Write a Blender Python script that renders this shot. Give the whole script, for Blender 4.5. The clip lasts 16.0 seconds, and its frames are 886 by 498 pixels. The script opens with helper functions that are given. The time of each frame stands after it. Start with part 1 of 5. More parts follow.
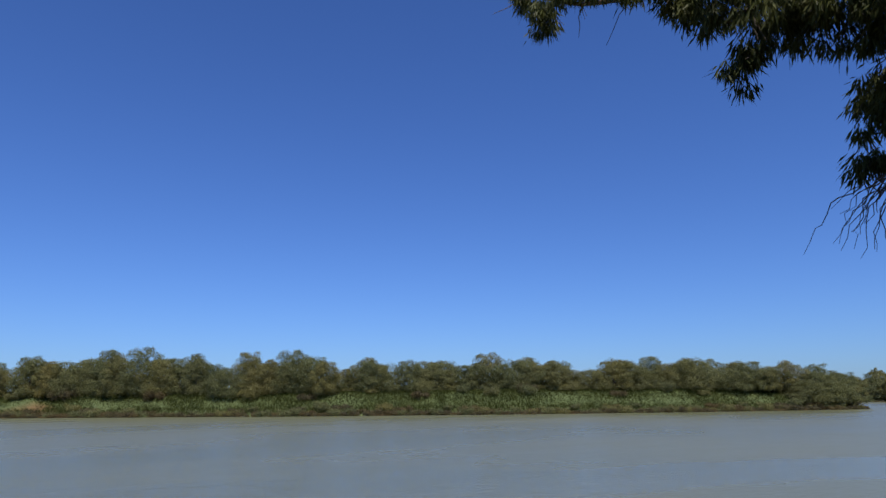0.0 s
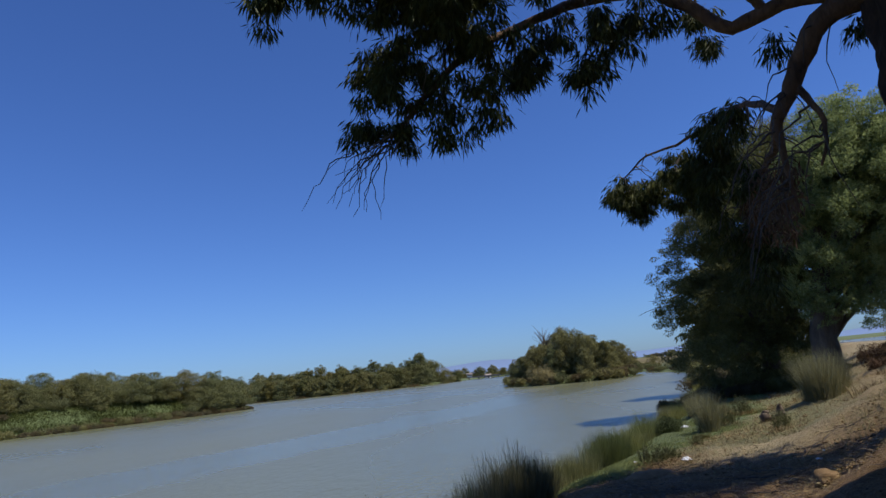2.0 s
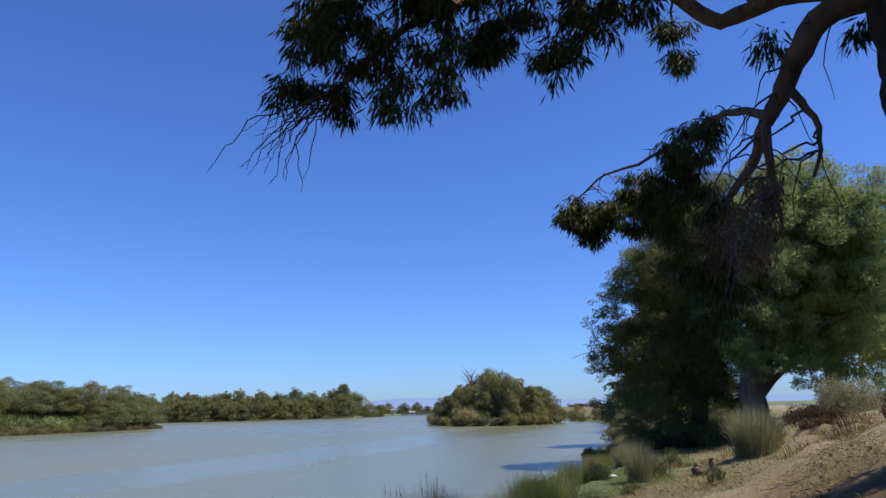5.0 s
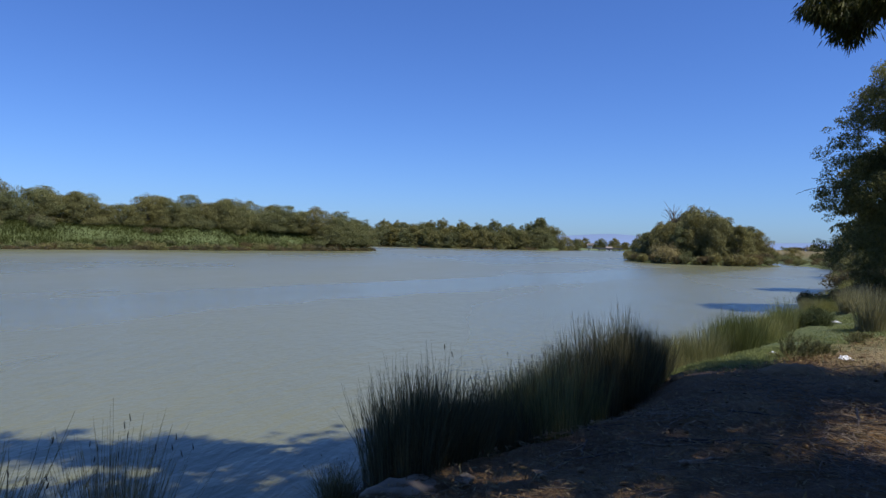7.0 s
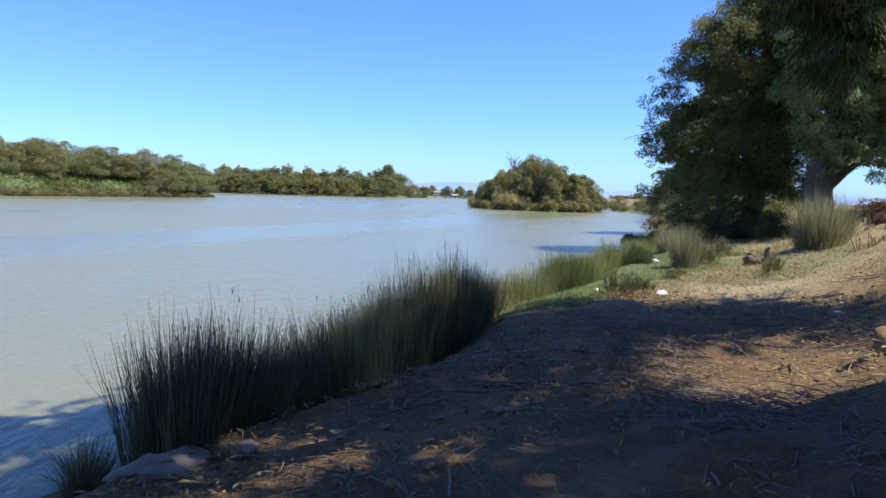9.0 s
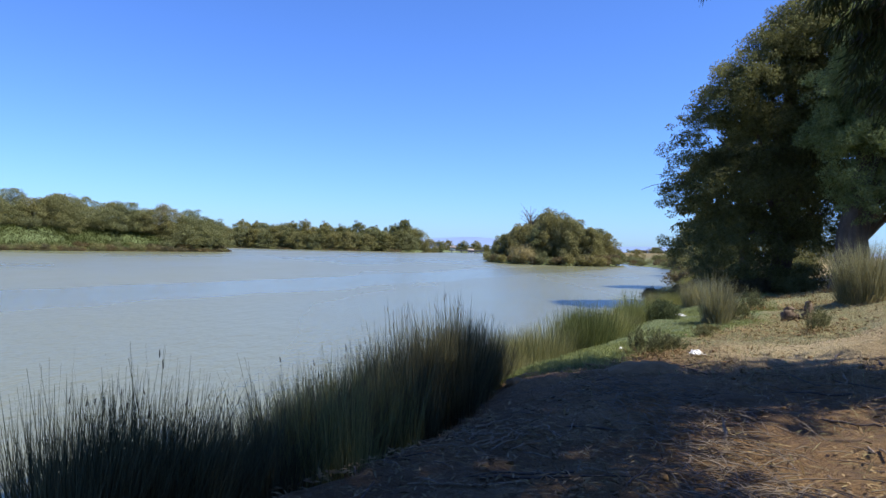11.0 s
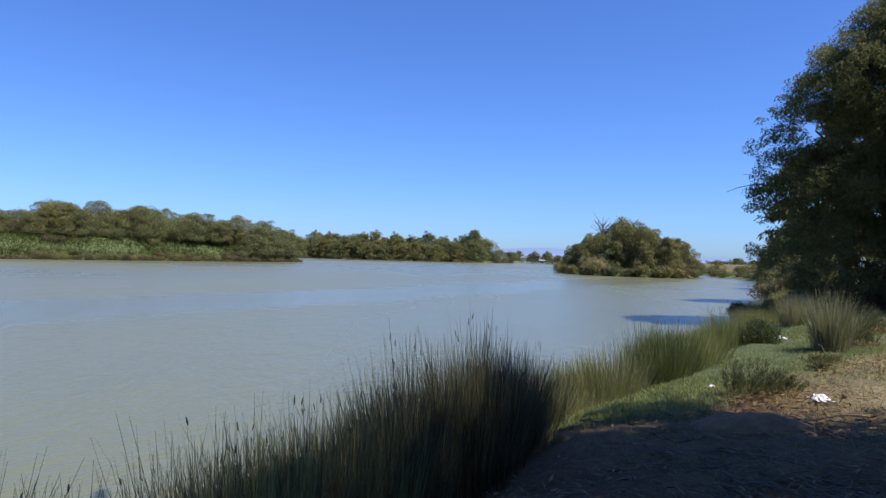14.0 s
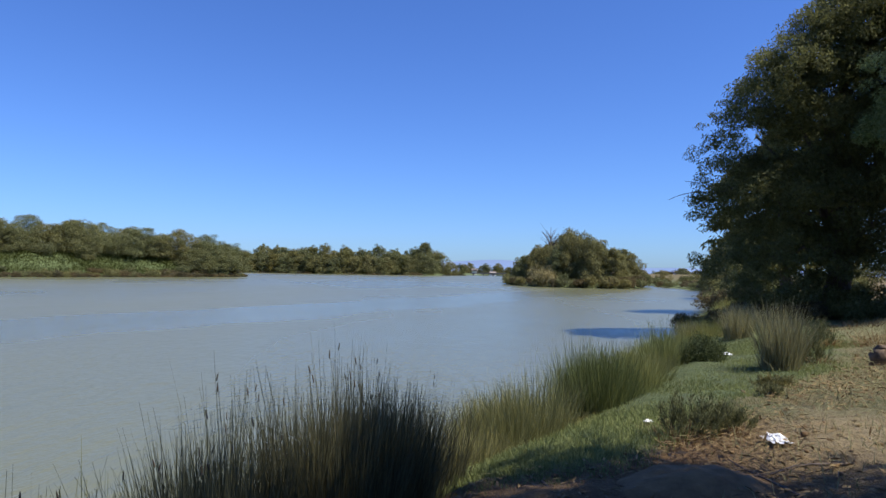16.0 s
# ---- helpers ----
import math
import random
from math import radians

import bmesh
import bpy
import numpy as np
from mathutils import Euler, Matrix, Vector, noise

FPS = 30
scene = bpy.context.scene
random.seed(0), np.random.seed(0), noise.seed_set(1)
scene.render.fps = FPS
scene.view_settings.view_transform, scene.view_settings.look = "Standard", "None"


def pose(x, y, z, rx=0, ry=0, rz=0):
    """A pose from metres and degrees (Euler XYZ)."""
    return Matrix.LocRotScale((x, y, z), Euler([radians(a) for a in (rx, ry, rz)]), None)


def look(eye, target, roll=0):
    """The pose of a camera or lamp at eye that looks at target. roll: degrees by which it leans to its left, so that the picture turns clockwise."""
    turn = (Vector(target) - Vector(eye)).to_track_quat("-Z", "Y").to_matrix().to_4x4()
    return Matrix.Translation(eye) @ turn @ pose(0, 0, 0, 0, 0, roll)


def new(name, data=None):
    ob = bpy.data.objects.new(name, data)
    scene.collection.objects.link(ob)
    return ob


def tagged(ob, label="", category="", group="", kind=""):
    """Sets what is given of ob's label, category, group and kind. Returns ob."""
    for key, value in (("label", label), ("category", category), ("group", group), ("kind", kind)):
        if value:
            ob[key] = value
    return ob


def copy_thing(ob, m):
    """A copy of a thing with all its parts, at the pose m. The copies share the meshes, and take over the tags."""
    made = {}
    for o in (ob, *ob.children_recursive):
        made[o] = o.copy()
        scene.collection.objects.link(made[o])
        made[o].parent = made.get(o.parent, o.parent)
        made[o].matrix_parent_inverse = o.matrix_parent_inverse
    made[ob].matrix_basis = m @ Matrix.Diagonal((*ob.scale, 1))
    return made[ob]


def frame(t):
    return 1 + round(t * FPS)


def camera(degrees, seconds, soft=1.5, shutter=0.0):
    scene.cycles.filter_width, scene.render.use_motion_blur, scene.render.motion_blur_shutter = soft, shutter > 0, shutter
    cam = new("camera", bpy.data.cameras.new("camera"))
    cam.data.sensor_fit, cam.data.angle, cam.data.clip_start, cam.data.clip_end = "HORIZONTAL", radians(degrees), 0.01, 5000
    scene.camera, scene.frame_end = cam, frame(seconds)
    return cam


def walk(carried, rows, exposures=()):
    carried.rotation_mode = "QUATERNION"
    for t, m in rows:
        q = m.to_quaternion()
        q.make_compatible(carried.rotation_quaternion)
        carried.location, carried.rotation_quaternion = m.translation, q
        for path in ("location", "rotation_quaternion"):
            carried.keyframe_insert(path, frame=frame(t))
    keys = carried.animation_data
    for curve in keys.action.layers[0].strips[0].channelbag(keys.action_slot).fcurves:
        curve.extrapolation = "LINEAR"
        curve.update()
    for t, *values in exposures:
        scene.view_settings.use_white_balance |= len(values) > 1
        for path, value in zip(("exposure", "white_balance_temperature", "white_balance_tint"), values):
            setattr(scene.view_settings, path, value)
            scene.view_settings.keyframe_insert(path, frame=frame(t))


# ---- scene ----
cam = camera(66.8, 16.0, soft=1.5)
PATH = [
    (0, (0.874, -1.3, 3.25), (-0.606, -0.029, 3.679), -0.5),
    (0.5, (0.476, -1.027, 3.006), (-0.732, 0.45, 3.598), 1.9),
    (1, (-0.095, -0.941, 2.802), (-0.971, 0.805, 3.223), -4.3),
    (1.5, (-0.358, -0.814, 2.764), (-0.856, 1.079, 3.174), -4.9),
    (2, (-0.516, -0.71, 2.764), (-0.541, 1.255, 3.137), -5.9),
    (2.5, (-0.639, -0.588, 2.698), (-0.556, 1.385, 3.016), -3.4),
    (3, (-0.642, -0.438, 2.704), (-0.465, 1.526, 3.038), -1.4),
    (5.5, (-0.377, 0.895, 2.528), (-0.225, 2.832, 3.003), -1.4),
    (6, (-0.305, 1.174, 2.548), (-0.529, 3.119, 2.953), 0.6),
    (6.5, (-0.365, 1.335, 2.445), (-0.73, 3.281, 2.722), 1.9),
    (7, (-0.375, 1.505, 2.401), (-0.789, 3.462, 2.382), 1.2),
    (7.5, (-0.252, 1.74, 2.363), (-0.726, 3.683, 2.346), 0.7),
    (8, (-0.135, 1.928, 2.335), (-0.444, 3.902, 2.26), 1.3),
    (8.5, (-0.115, 2.187, 2.273), (-0.183, 4.183, 2.177), 1.7),
    (9, (-0.078, 2.453, 2.222), (-0.043, 4.446, 2.058), 1.5),
    (9.5, (-0.056, 2.733, 2.182), (-0.095, 4.731, 2.113), 2.4),
    (12, (0.355, 4.225, 2.088), (0.345, 6.225, 2.103), 0.8),
    (12.5, (0.426, 4.546, 2.103), (0.308, 6.543, 2.138), 2.0),
    (13, (0.432, 4.956, 2.074), (0.328, 6.952, 2.129), 0.3),
    (13.5, (0.47, 5.29, 2.053), (0.37, 7.287, 2.079), 0.7),
    (14, (0.547, 5.679, 2.072), (0.317, 7.665, 2.096), 1.5),
    (14.5, (0.617, 6.061, 2.067), (0.442, 8.053, 2.12), 0.1),
    (15, (0.801, 6.482, 2.036), (0.68, 8.478, 2.063), 2.4),
    (15.5, (0.972, 6.827, 2.048), (0.866, 8.824, 2.055), 2.4),
    (16, (1.058, 7.134, 2.08), (0.969, 9.13, 2.145), 0.9),
]
walk(cam, [(t, look(e, a, r)) for t, e, a, r in PATH],
     exposures=[(0, 0.05), (2, 0.03), (3, 0.4), (5.5, 0.5), (6.5, 0.2), (7, 0.26), (7.5, 0.43), (8, 0.6), (8.5, 0.86), (9, 1.15), (9.6, 1.12), (12, 0.72), (14, 0.6), (16, 0.5)])

# ---- world and sun ----
SUN_EL, SUN_X, SUN_Y = radians(57), 0.92, -0.39
world = bpy.data.worlds.new("sky")
world.use_nodes = True
scene.world = world
wn, wl = world.node_tree.nodes, world.node_tree.links
sky = wn.new("ShaderNodeTexSky")
sky.sky_type = "NISHITA"
sky.sun_disc = False
sky.sun_elevation = SUN_EL
sky.sun_rotation = math.atan2(SUN_X, SUN_Y)
sky.air_density, sky.dust_density, sky.ozone_density, sky.altitude = 1.0, 0.4, 2.0, 0
tint = wn.new("ShaderNodeMix")
tint.data_type, tint.blend_type = "RGBA", "MULTIPLY"
tint.inputs[0].default_value = 1.0
tint.inputs[7].default_value = (0.505, 0.785, 1.42, 1)
wl.new(sky.outputs["Color"], tint.inputs[6])
wl.new(tint.outputs[2], wn["Background"].inputs["Color"])
wn["Background"].inputs["Strength"].default_value = 0.085
sun = new("sun", bpy.data.lights.new("sun", "SUN"))
sun.data.energy, sun.data.angle, sun.data.color = 4.6, radians(0.53), (1.0, 0.94, 0.84)
sun.matrix_world = look((SUN_X * 50 * math.cos(SUN_EL), SUN_Y * 50 * math.cos(SUN_EL), 50 * math.sin(SUN_EL)), (0, 0, 0))


# ---- materials ----
def shader(name):
    m = bpy.data.materials.new(name)
    m.use_nodes = True
    return m, m.node_tree.nodes, m.node_tree.links, m.node_tree.nodes["Principled BSDF"]


def noise_node(n, l, scale, detail=5.0, rough=0.6, coord=None):
    t = n.new("ShaderNodeTexNoise")
    t.inputs["Scale"].default_value, t.inputs["Detail"].default_value = scale, detail
    t.inputs["Roughness"].default_value = rough
    if coord is None:
        coord = n.new("ShaderNodeTexCoord").outputs["Object"]
    l.new(coord, t.inputs["Vector"])
    return t


def ramp(n, l, fac, *stops):
    r = n.new("ShaderNodeValToRGB")
    el = r.color_ramp.elements
    while len(el) < len(stops):
        el.new(0.5)
    for e, (p, c) in zip(el, stops):
        e.position, e.color = p, (*c, 1)
    l.new(fac, r.inputs["Fac"])
    return r


def mixed(n, l, fac, a, b, mode="MIX"):
    m = n.new("ShaderNodeMix")
    m.data_type, m.blend_type = "RGBA", mode
    for sock, v in ((m.inputs[0], fac), (m.inputs[6], a), (m.inputs[7], b)):
        if isinstance(v, (int, float)):
            sock.default_value = v
        elif isinstance(v, tuple):
            sock.default_value = (*v, 1)
        else:
            l.new(v, sock)
    return m.outputs[2]


def bump(n, l, p, height, strength, distance=0.02):
    b = n.new("ShaderNodeBump")
    b.inputs["Strength"].default_value, b.inputs["Distance"].default_value = strength, distance
    l.new(height, b.inputs["Height"])
    l.new(b.outputs["Normal"], p.inputs["Normal"])


def leaf_material(name, dark, light, glow=0.42, rough=0.62, patch=0.5):
    """Leaves that vary leaf by leaf, tree by tree and in soft patches, and let some light through."""
    m, n, l, p = shader(name)
    geo, info = n.new("ShaderNodeNewGeometry"), n.new("ShaderNodeObjectInfo")
    one = ramp(n, l, geo.outputs["Random Per Island"], (0.0, dark), (1.0, light))
    big = noise_node(n, l, patch, 3.0, 0.6)
    tint = ramp(n, l, big.outputs["Fac"], (0.3, (0.72, 0.74, 0.7)), (0.7, (1.15, 1.12, 1.0)))
    c = mixed(n, l, 1.0, one.outputs["Color"], tint.outputs["Color"], "MULTIPLY")
    per = ramp(n, l, info.outputs["Random"], (0.0, (0.8, 0.84, 0.82)), (0.5, (1.0, 1.0, 0.95)), (1.0, (1.18, 1.04, 0.85)))
    c = mixed(n, l, 1.0, c, per.outputs["Color"], "MULTIPLY")
    l.new(c, p.inputs["Base Color"])
    p.inputs["Roughness"].default_value = rough
    p.inputs["Specular IOR Level"].default_value = 0.16
    tr, mx = n.new("ShaderNodeBsdfTranslucent"), n.new("ShaderNodeMixShader")
    l.new(c, tr.inputs["Color"])
    mx.inputs["Fac"].default_value = glow
    l.new(p.outputs["BSDF"], mx.inputs[1])
    l.new(tr.outputs["BSDF"], mx.inputs[2])
    l.new(mx.outputs["Shader"], n["Material Output"].inputs["Surface"])
    return m


def bark_material(name, dark, light, scale=9.0):
    m, n, l, p = shader(name)
    co = n.new("ShaderNodeTexCoord")
    mp = n.new("ShaderNodeMapping")
    mp.inputs["Scale"].default_value = (1, 1, 0.22)
    l.new(co.outputs["Object"], mp.inputs["Vector"])
    a = noise_node(n, l, scale, 8.0, 0.7, mp.outputs["Vector"])
    b = noise_node(n, l, 1.4, 3.0, 0.6)
    c = ramp(n, l, a.outputs["Fac"], (0.3, dark), (0.7, light))
    d = ramp(n, l, b.outputs["Fac"], (0.35, (0.7, 0.66, 0.62)), (0.65, (1.1, 1.06, 1.0)))
    l.new(mixed(n, l, 1.0, c.outputs["Color"], d.outputs["Color"], "MULTIPLY"), p.inputs["Base Color"])
    p.inputs["Roughness"].default_value = 0.9
    bump(n, l, p, a.outputs["Fac"], 1.0, 0.07)
    return m


def plain_material(name, dark, light, scale=6.0, rough=0.8, relief=0.3):
    m, n, l, p = shader(name)
    a = noise_node(n, l, scale, 6.0, 0.65)
    c = ramp(n, l, a.outputs["Fac"], (0.3, dark), (0.7, light))
    l.new(c.outputs["Color"], p.inputs["Base Color"])
    p.inputs["Roughness"].default_value = rough
    bump(n, l, p, a.outputs["Fac"], relief, 0.02)
    return m


def ground_material():
    m, n, l, p = shader("bank_soil")
    soil_a = noise_node(n, l, 0.9, 6.0, 0.65)
    soil_b = noise_node(n, l, 14.0, 8.0, 0.7)
    soil = ramp(n, l, soil_a.outputs["Fac"], (0.3, (0.122, 0.07, 0.027)), (0.5, (0.195, 0.116, 0.045)), (0.72, (0.29, 0.184, 0.078)))
    grain = ramp(n, l, soil_b.outputs["Fac"], (0.25, (0.55, 0.52, 0.5)), (0.6, (1.1, 1.08, 1.05)), (0.8, (1.5, 1.45, 1.35)))
    c = mixed(n, l, 1.0, soil.outputs["Color"], grain.outputs["Color"], "MULTIPLY")
    soil_c = noise_node(n, l, 55.0, 6.0, 0.75)
    crumb = ramp(n, l, soil_c.outputs["Fac"], (0.3, (0.6, 0.58, 0.55)), (0.52, (1.0, 1.0, 1.0)), (0.75, (1.45, 1.4, 1.3)))
    c = mixed(n, l, 1.0, c, crumb.outputs["Color"], "MULTIPLY")
    gr = n.new("ShaderNodeAttribute")
    gr.attribute_name = "grass"
    gn = noise_node(n, l, 2.2, 6.0, 0.7)
    gm = n.new("ShaderNodeMath")
    gm.operation = "MULTIPLY_ADD"
    l.new(gr.outputs["Fac"], gm.inputs[0])
    gm.inputs[1].default_value = 1.6
    sub = n.new("ShaderNodeMath")
    sub.operation = "MULTIPLY_ADD"
    l.new(gn.outputs["Fac"], sub.inputs[0])
    sub.inputs[1].default_value, sub.inputs[2].default_value = 1.4, -1.25
    l.new(sub.outputs[0], gm.inputs[2])
    gm.use_clamp = True
    gcol = ramp(n, l, soil_b.outputs["Fac"], (0.3, (0.064, 0.088, 0.027)), (0.7, (0.135, 0.17, 0.06)))
    # dry straw cover; its pale tone also carries the sunlight on open ground
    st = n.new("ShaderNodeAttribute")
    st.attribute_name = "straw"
    lit_straw_col = ramp(n, l, soil_b.outputs["Fac"], (0.3, (0.235, 0.188, 0.095)), (0.7, (0.47, 0.39, 0.215)))
    c = mixed(n, l, st.outputs["Fac"], c, lit_straw_col.outputs["Color"])
    c = mixed(n, l, gm.outputs[0], c, gcol.outputs["Color"])
    l.new(c, p.inputs["Base Color"])
    p.inputs["Roughness"].default_value = 0.95
    relief = n.new("ShaderNodeMath")
    relief.operation = "MULTIPLY_ADD"
    l.new(soil_c.outputs["Fac"], relief.inputs[0])
    relief.inputs[1].default_value = 0.35
    l.new(soil_b.outputs["Fac"], relief.inputs[2])
    bump(n, l, p, relief.outputs[0], 1.0, 0.09)
    return m


def water_material():
    m, n, l, p = shader("river_water")
    co = n.new("ShaderNodeTexCoord")
    mp = n.new("ShaderNodeMapping")
    mp.inputs["Rotation"].default_value = (0, 0, radians(25))
    mp.inputs["Scale"].default_value = (1, 0.45, 1)
    l.new(co.outputs["Object"], mp.inputs["Vector"])
    big = noise_node(n, l, 0.035, 4.0, 0.55, mp.outputs["Vector"])
    c = ramp(n, l, big.outputs["Fac"], (0.35, (0.14, 0.146, 0.078)), (0.65, (0.162, 0.165, 0.093)))
    l.new(c.outputs["Color"], p.inputs["Base Color"])
    p.inputs["IOR"].default_value = 1.33
    r = n.new("ShaderNodeMapRange")
    l.new(big.outputs["Fac"], r.inputs["Value"])
    r.inputs["From Min"].default_value, r.inputs["From Max"].default_value = 0.3, 0.7
    r.inputs["To Min"].default_value, r.inputs["To Max"].default_value = 0.2, 0.36
    # a narrow slick of calm water down the middle of the stream
    sep = n.new("ShaderNodeVectorMath")
    sep.operation = "DOT_PRODUCT"
    l.new(co.outputs["Object"], sep.inputs[0])
    sep.inputs[1].default_value = (0.9, -0.43, 0)
    wob = noise_node(n, l, 0.09, 3.0, 0.6)
    off = n.new("ShaderNodeMath")
    off.operation = "MULTIPLY_ADD"
    l.new(wob.outputs["Fac"], off.inputs[0])
    off.inputs[1].default_value, off.inputs[2].default_value = 7.0, 20.8
    dist = n.new("ShaderNodeMath")
    dist.operation = "ADD"
    l.new(sep.outputs["Value"], dist.inputs[0])
    l.new(off.outputs[0], dist.inputs[1])
    away = n.new("ShaderNodeMath")
    away.operation = "ABSOLUTE"
    l.new(dist.outputs[0], away.inputs[0])
    slick = n.new("ShaderNodeMapRange")
    l.new(away.outputs[0], slick.inputs["Value"])
    slick.inputs["From Min"].default_value, slick.inputs["From Max"].default_value = 0.0, 4.5
    slick.inputs["To Min"].default_value, slick.inputs["To Max"].default_value = 0.0, 1.0
    rs = n.new("ShaderNodeMath")
    rs.operation = "MULTIPLY_ADD"
    l.new(slick.outputs["Result"], rs.inputs[0])
    rs.inputs[2].default_value = 0.0
    l.new(r.outputs["Result"], rs.inputs[1])
    floor = n.new("ShaderNodeMath")
    floor.operation = "MAXIMUM"
    l.new(rs.outputs[0], floor.inputs[0])
    floor.inputs[1].default_value = 0.21
    l.new(floor.outputs[0], p.inputs["Roughness"])
    rip = noise_node(n, l, 2.6, 4.0, 0.6, mp.outputs["Vector"])
    rip2 = noise_node(n, l, 0.55, 3.0, 0.5, mp.outputs["Vector"])
    add = n.new("ShaderNodeMath")
    add.operation = "ADD"
    l.new(rip.outputs["Fac"], add.inputs[0])
    l.new(rip2.outputs["Fac"], add.inputs[1])
    bump(n, l, p, add.outputs[0], 0.4, 0.12)
    return m


SOIL, WATER = ground_material(), water_material()
WILLOW = leaf_material("willow_leaves", (0.135, 0.145, 0.068), (0.255, 0.26, 0.132), patch=1.0)
ISLE = leaf_material("island_leaves", (0.14, 0.145, 0.066), (0.265, 0.258, 0.13), patch=1.0)
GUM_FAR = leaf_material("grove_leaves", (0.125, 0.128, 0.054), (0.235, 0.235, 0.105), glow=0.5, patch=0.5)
# grove leaves again, with the sun on the right-hand crowns put into the colour
GUM_LIT = leaf_material("sunlit_grove_leaves", (0.175, 0.22, 0.095), (0.335, 0.39, 0.185), glow=0.58, patch=0.5)
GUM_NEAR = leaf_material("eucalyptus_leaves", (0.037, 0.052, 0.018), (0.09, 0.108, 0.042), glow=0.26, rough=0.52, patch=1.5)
RUSH_DARK = leaf_material("rush_blades", (0.05, 0.052, 0.032), (0.185, 0.178, 0.108), patch=2.0)
# olive rushes, lightened so the colour holds the sun on the middle clumps
RUSH_LIT_OLIVE = leaf_material("sunlit_olive_rush_blades", (0.105, 0.118, 0.05), (0.3, 0.3, 0.145), patch=2.0)
RUSH_BROWN = leaf_material("browned_rush_blades", (0.1, 0.088, 0.045), (0.3, 0.255, 0.14), patch=2.0)
RUSH_GREEN = leaf_material("sedge_blades", (0.14, 0.16, 0.055), (0.36, 0.37, 0.16), patch=2.0)
SEDGE_PALE = leaf_material("pale_sedge_blades", (0.18, 0.18, 0.075), (0.4, 0.38, 0.19), patch=2.0)
SEDGE_DEEP = leaf_material("deep_sedge_blades", (0.075, 0.1, 0.036), (0.225, 0.25, 0.1), patch=2.0)
BANK_REED = leaf_material("bank_reed_blades", (0.055, 0.076, 0.023), (0.074, 0.096, 0.031), patch=0.25)
STRAW = leaf_material("dry_tussock_blades", (0.18, 0.17, 0.092), (0.41, 0.378, 0.232), patch=2.0)
SCRUB = leaf_material("fringe_scrub_leaves", (0.1, 0.083, 0.048), (0.17, 0.142, 0.085), patch=0.5)
SHRUB = leaf_material("green_shrub_leaves", (0.055, 0.075, 0.034), (0.125, 0.15, 0.07), patch=3.0)
LOW_PLANT = leaf_material("grey_plant_leaves", (0.085, 0.092, 0.042), (0.225, 0.22, 0.115), patch=3.0)
TURF = leaf_material("turf_blades", (0.14, 0.178, 0.074), (0.29, 0.322, 0.145), patch=1.0)
BROWN_LEAF = leaf_material("dead_leaves", (0.1, 0.06, 0.03), (0.33, 0.235, 0.125), glow=0.1, patch=2.0)
DRY_FOLIAGE = leaf_material("withered_leaves", (0.075, 0.045, 0.028), (0.19, 0.115, 0.07), glow=0.2, patch=2.0)
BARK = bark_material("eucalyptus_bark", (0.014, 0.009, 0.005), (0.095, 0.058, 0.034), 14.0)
BARK_LIMB = bark_material("smooth_limb_bark", (0.05, 0.027, 0.014), (0.225, 0.13, 0.07), 7.0)
BARK_FAR = bark_material("grey_bark", (0.07, 0.055, 0.042), (0.175, 0.142, 0.115), 5.0)
TWIG = plain_material("twig_bark", (0.05, 0.036, 0.028), (0.12, 0.09, 0.07), 20.0)
DRY_WOOD = plain_material("weathered_wood", (0.13, 0.092, 0.055), (0.31, 0.23, 0.15), 18.0)
STUMP_WOOD = plain_material("rotting_wood", (0.045, 0.03, 0.02), (0.2, 0.14, 0.09), 11.0, 0.9, 0.9)
OLD_STRAW = plain_material("greyed_straw", (0.085, 0.064, 0.042), (0.225, 0.172, 0.115), 18.0)
SEED = plain_material("seed_heads", (0.03, 0.02, 0.012), (0.08, 0.055, 0.03), 30.0)
STONE = plain_material("pale_stone", (0.13, 0.098, 0.062), (0.28, 0.215, 0.145), 7.0, 0.9, 0.6)
EARTH = plain_material("heaped_earth", (0.112, 0.066, 0.027), (0.215, 0.135, 0.06), 9.0, 0.95, 0.9)
PLASTIC = plain_material("white_plastic", (0.72, 0.72, 0.72), (0.85, 0.85, 0.85), 12.0, 0.35, 0.2)
RENDERED = plain_material("white_wall_paint", (0.7, 0.7, 0.68), (0.82, 0.81, 0.78), 2.0)
ROOFING = plain_material("clay_roof", (0.24, 0.19, 0.16), (0.34, 0.28, 0.24), 4.0)
STEEL = plain_material("dark_steel", (0.06, 0.06, 0.06), (0.12, 0.12, 0.12), 4.0, 0.6)
# the haze of distance is put into the hills' base colour
HILL = plain_material("haze_blue_hillside", (0.15, 0.22, 0.36), (0.16, 0.23, 0.37), 0.01, 1.0, 0.0)


# ---- building helpers ----
rng = np.random.default_rng(7)


def mesh_of(name, verts, faces, mat, smooth=False):
    """A mesh from an array of vertices and an array of faces, all with the same number of corners."""
    verts, faces = np.asarray(verts, np.float32), np.asarray(faces, np.int32)
    me = bpy.data.meshes.new(name)
    k = faces.shape[1]
    me.vertices.add(len(verts))
    me.vertices.foreach_set("co", verts.ravel())
    me.loops.add(faces.size)
    me.loops.foreach_set("vertex_index", faces.ravel())
    me.polygons.add(len(faces))
    me.polygons.foreach_set("loop_start", np.arange(0, faces.size, k, dtype=np.int32))
    me.polygons.foreach_set("loop_total", np.full(len(faces), k, np.int32))
    if smooth:
        me.polygons.foreach_set("use_smooth", np.ones(len(faces), bool))
    me.update(calc_edges=True)
    if mat:
        me.materials.append(mat)
    return me


def put(name, me, parent=None, label="", at=None):
    ob = new(name, me)
    ob.parent = parent
    if at is not None:
        ob.matrix_basis = at
    if label and parent is not None:
        ob["label"] = label
    return ob


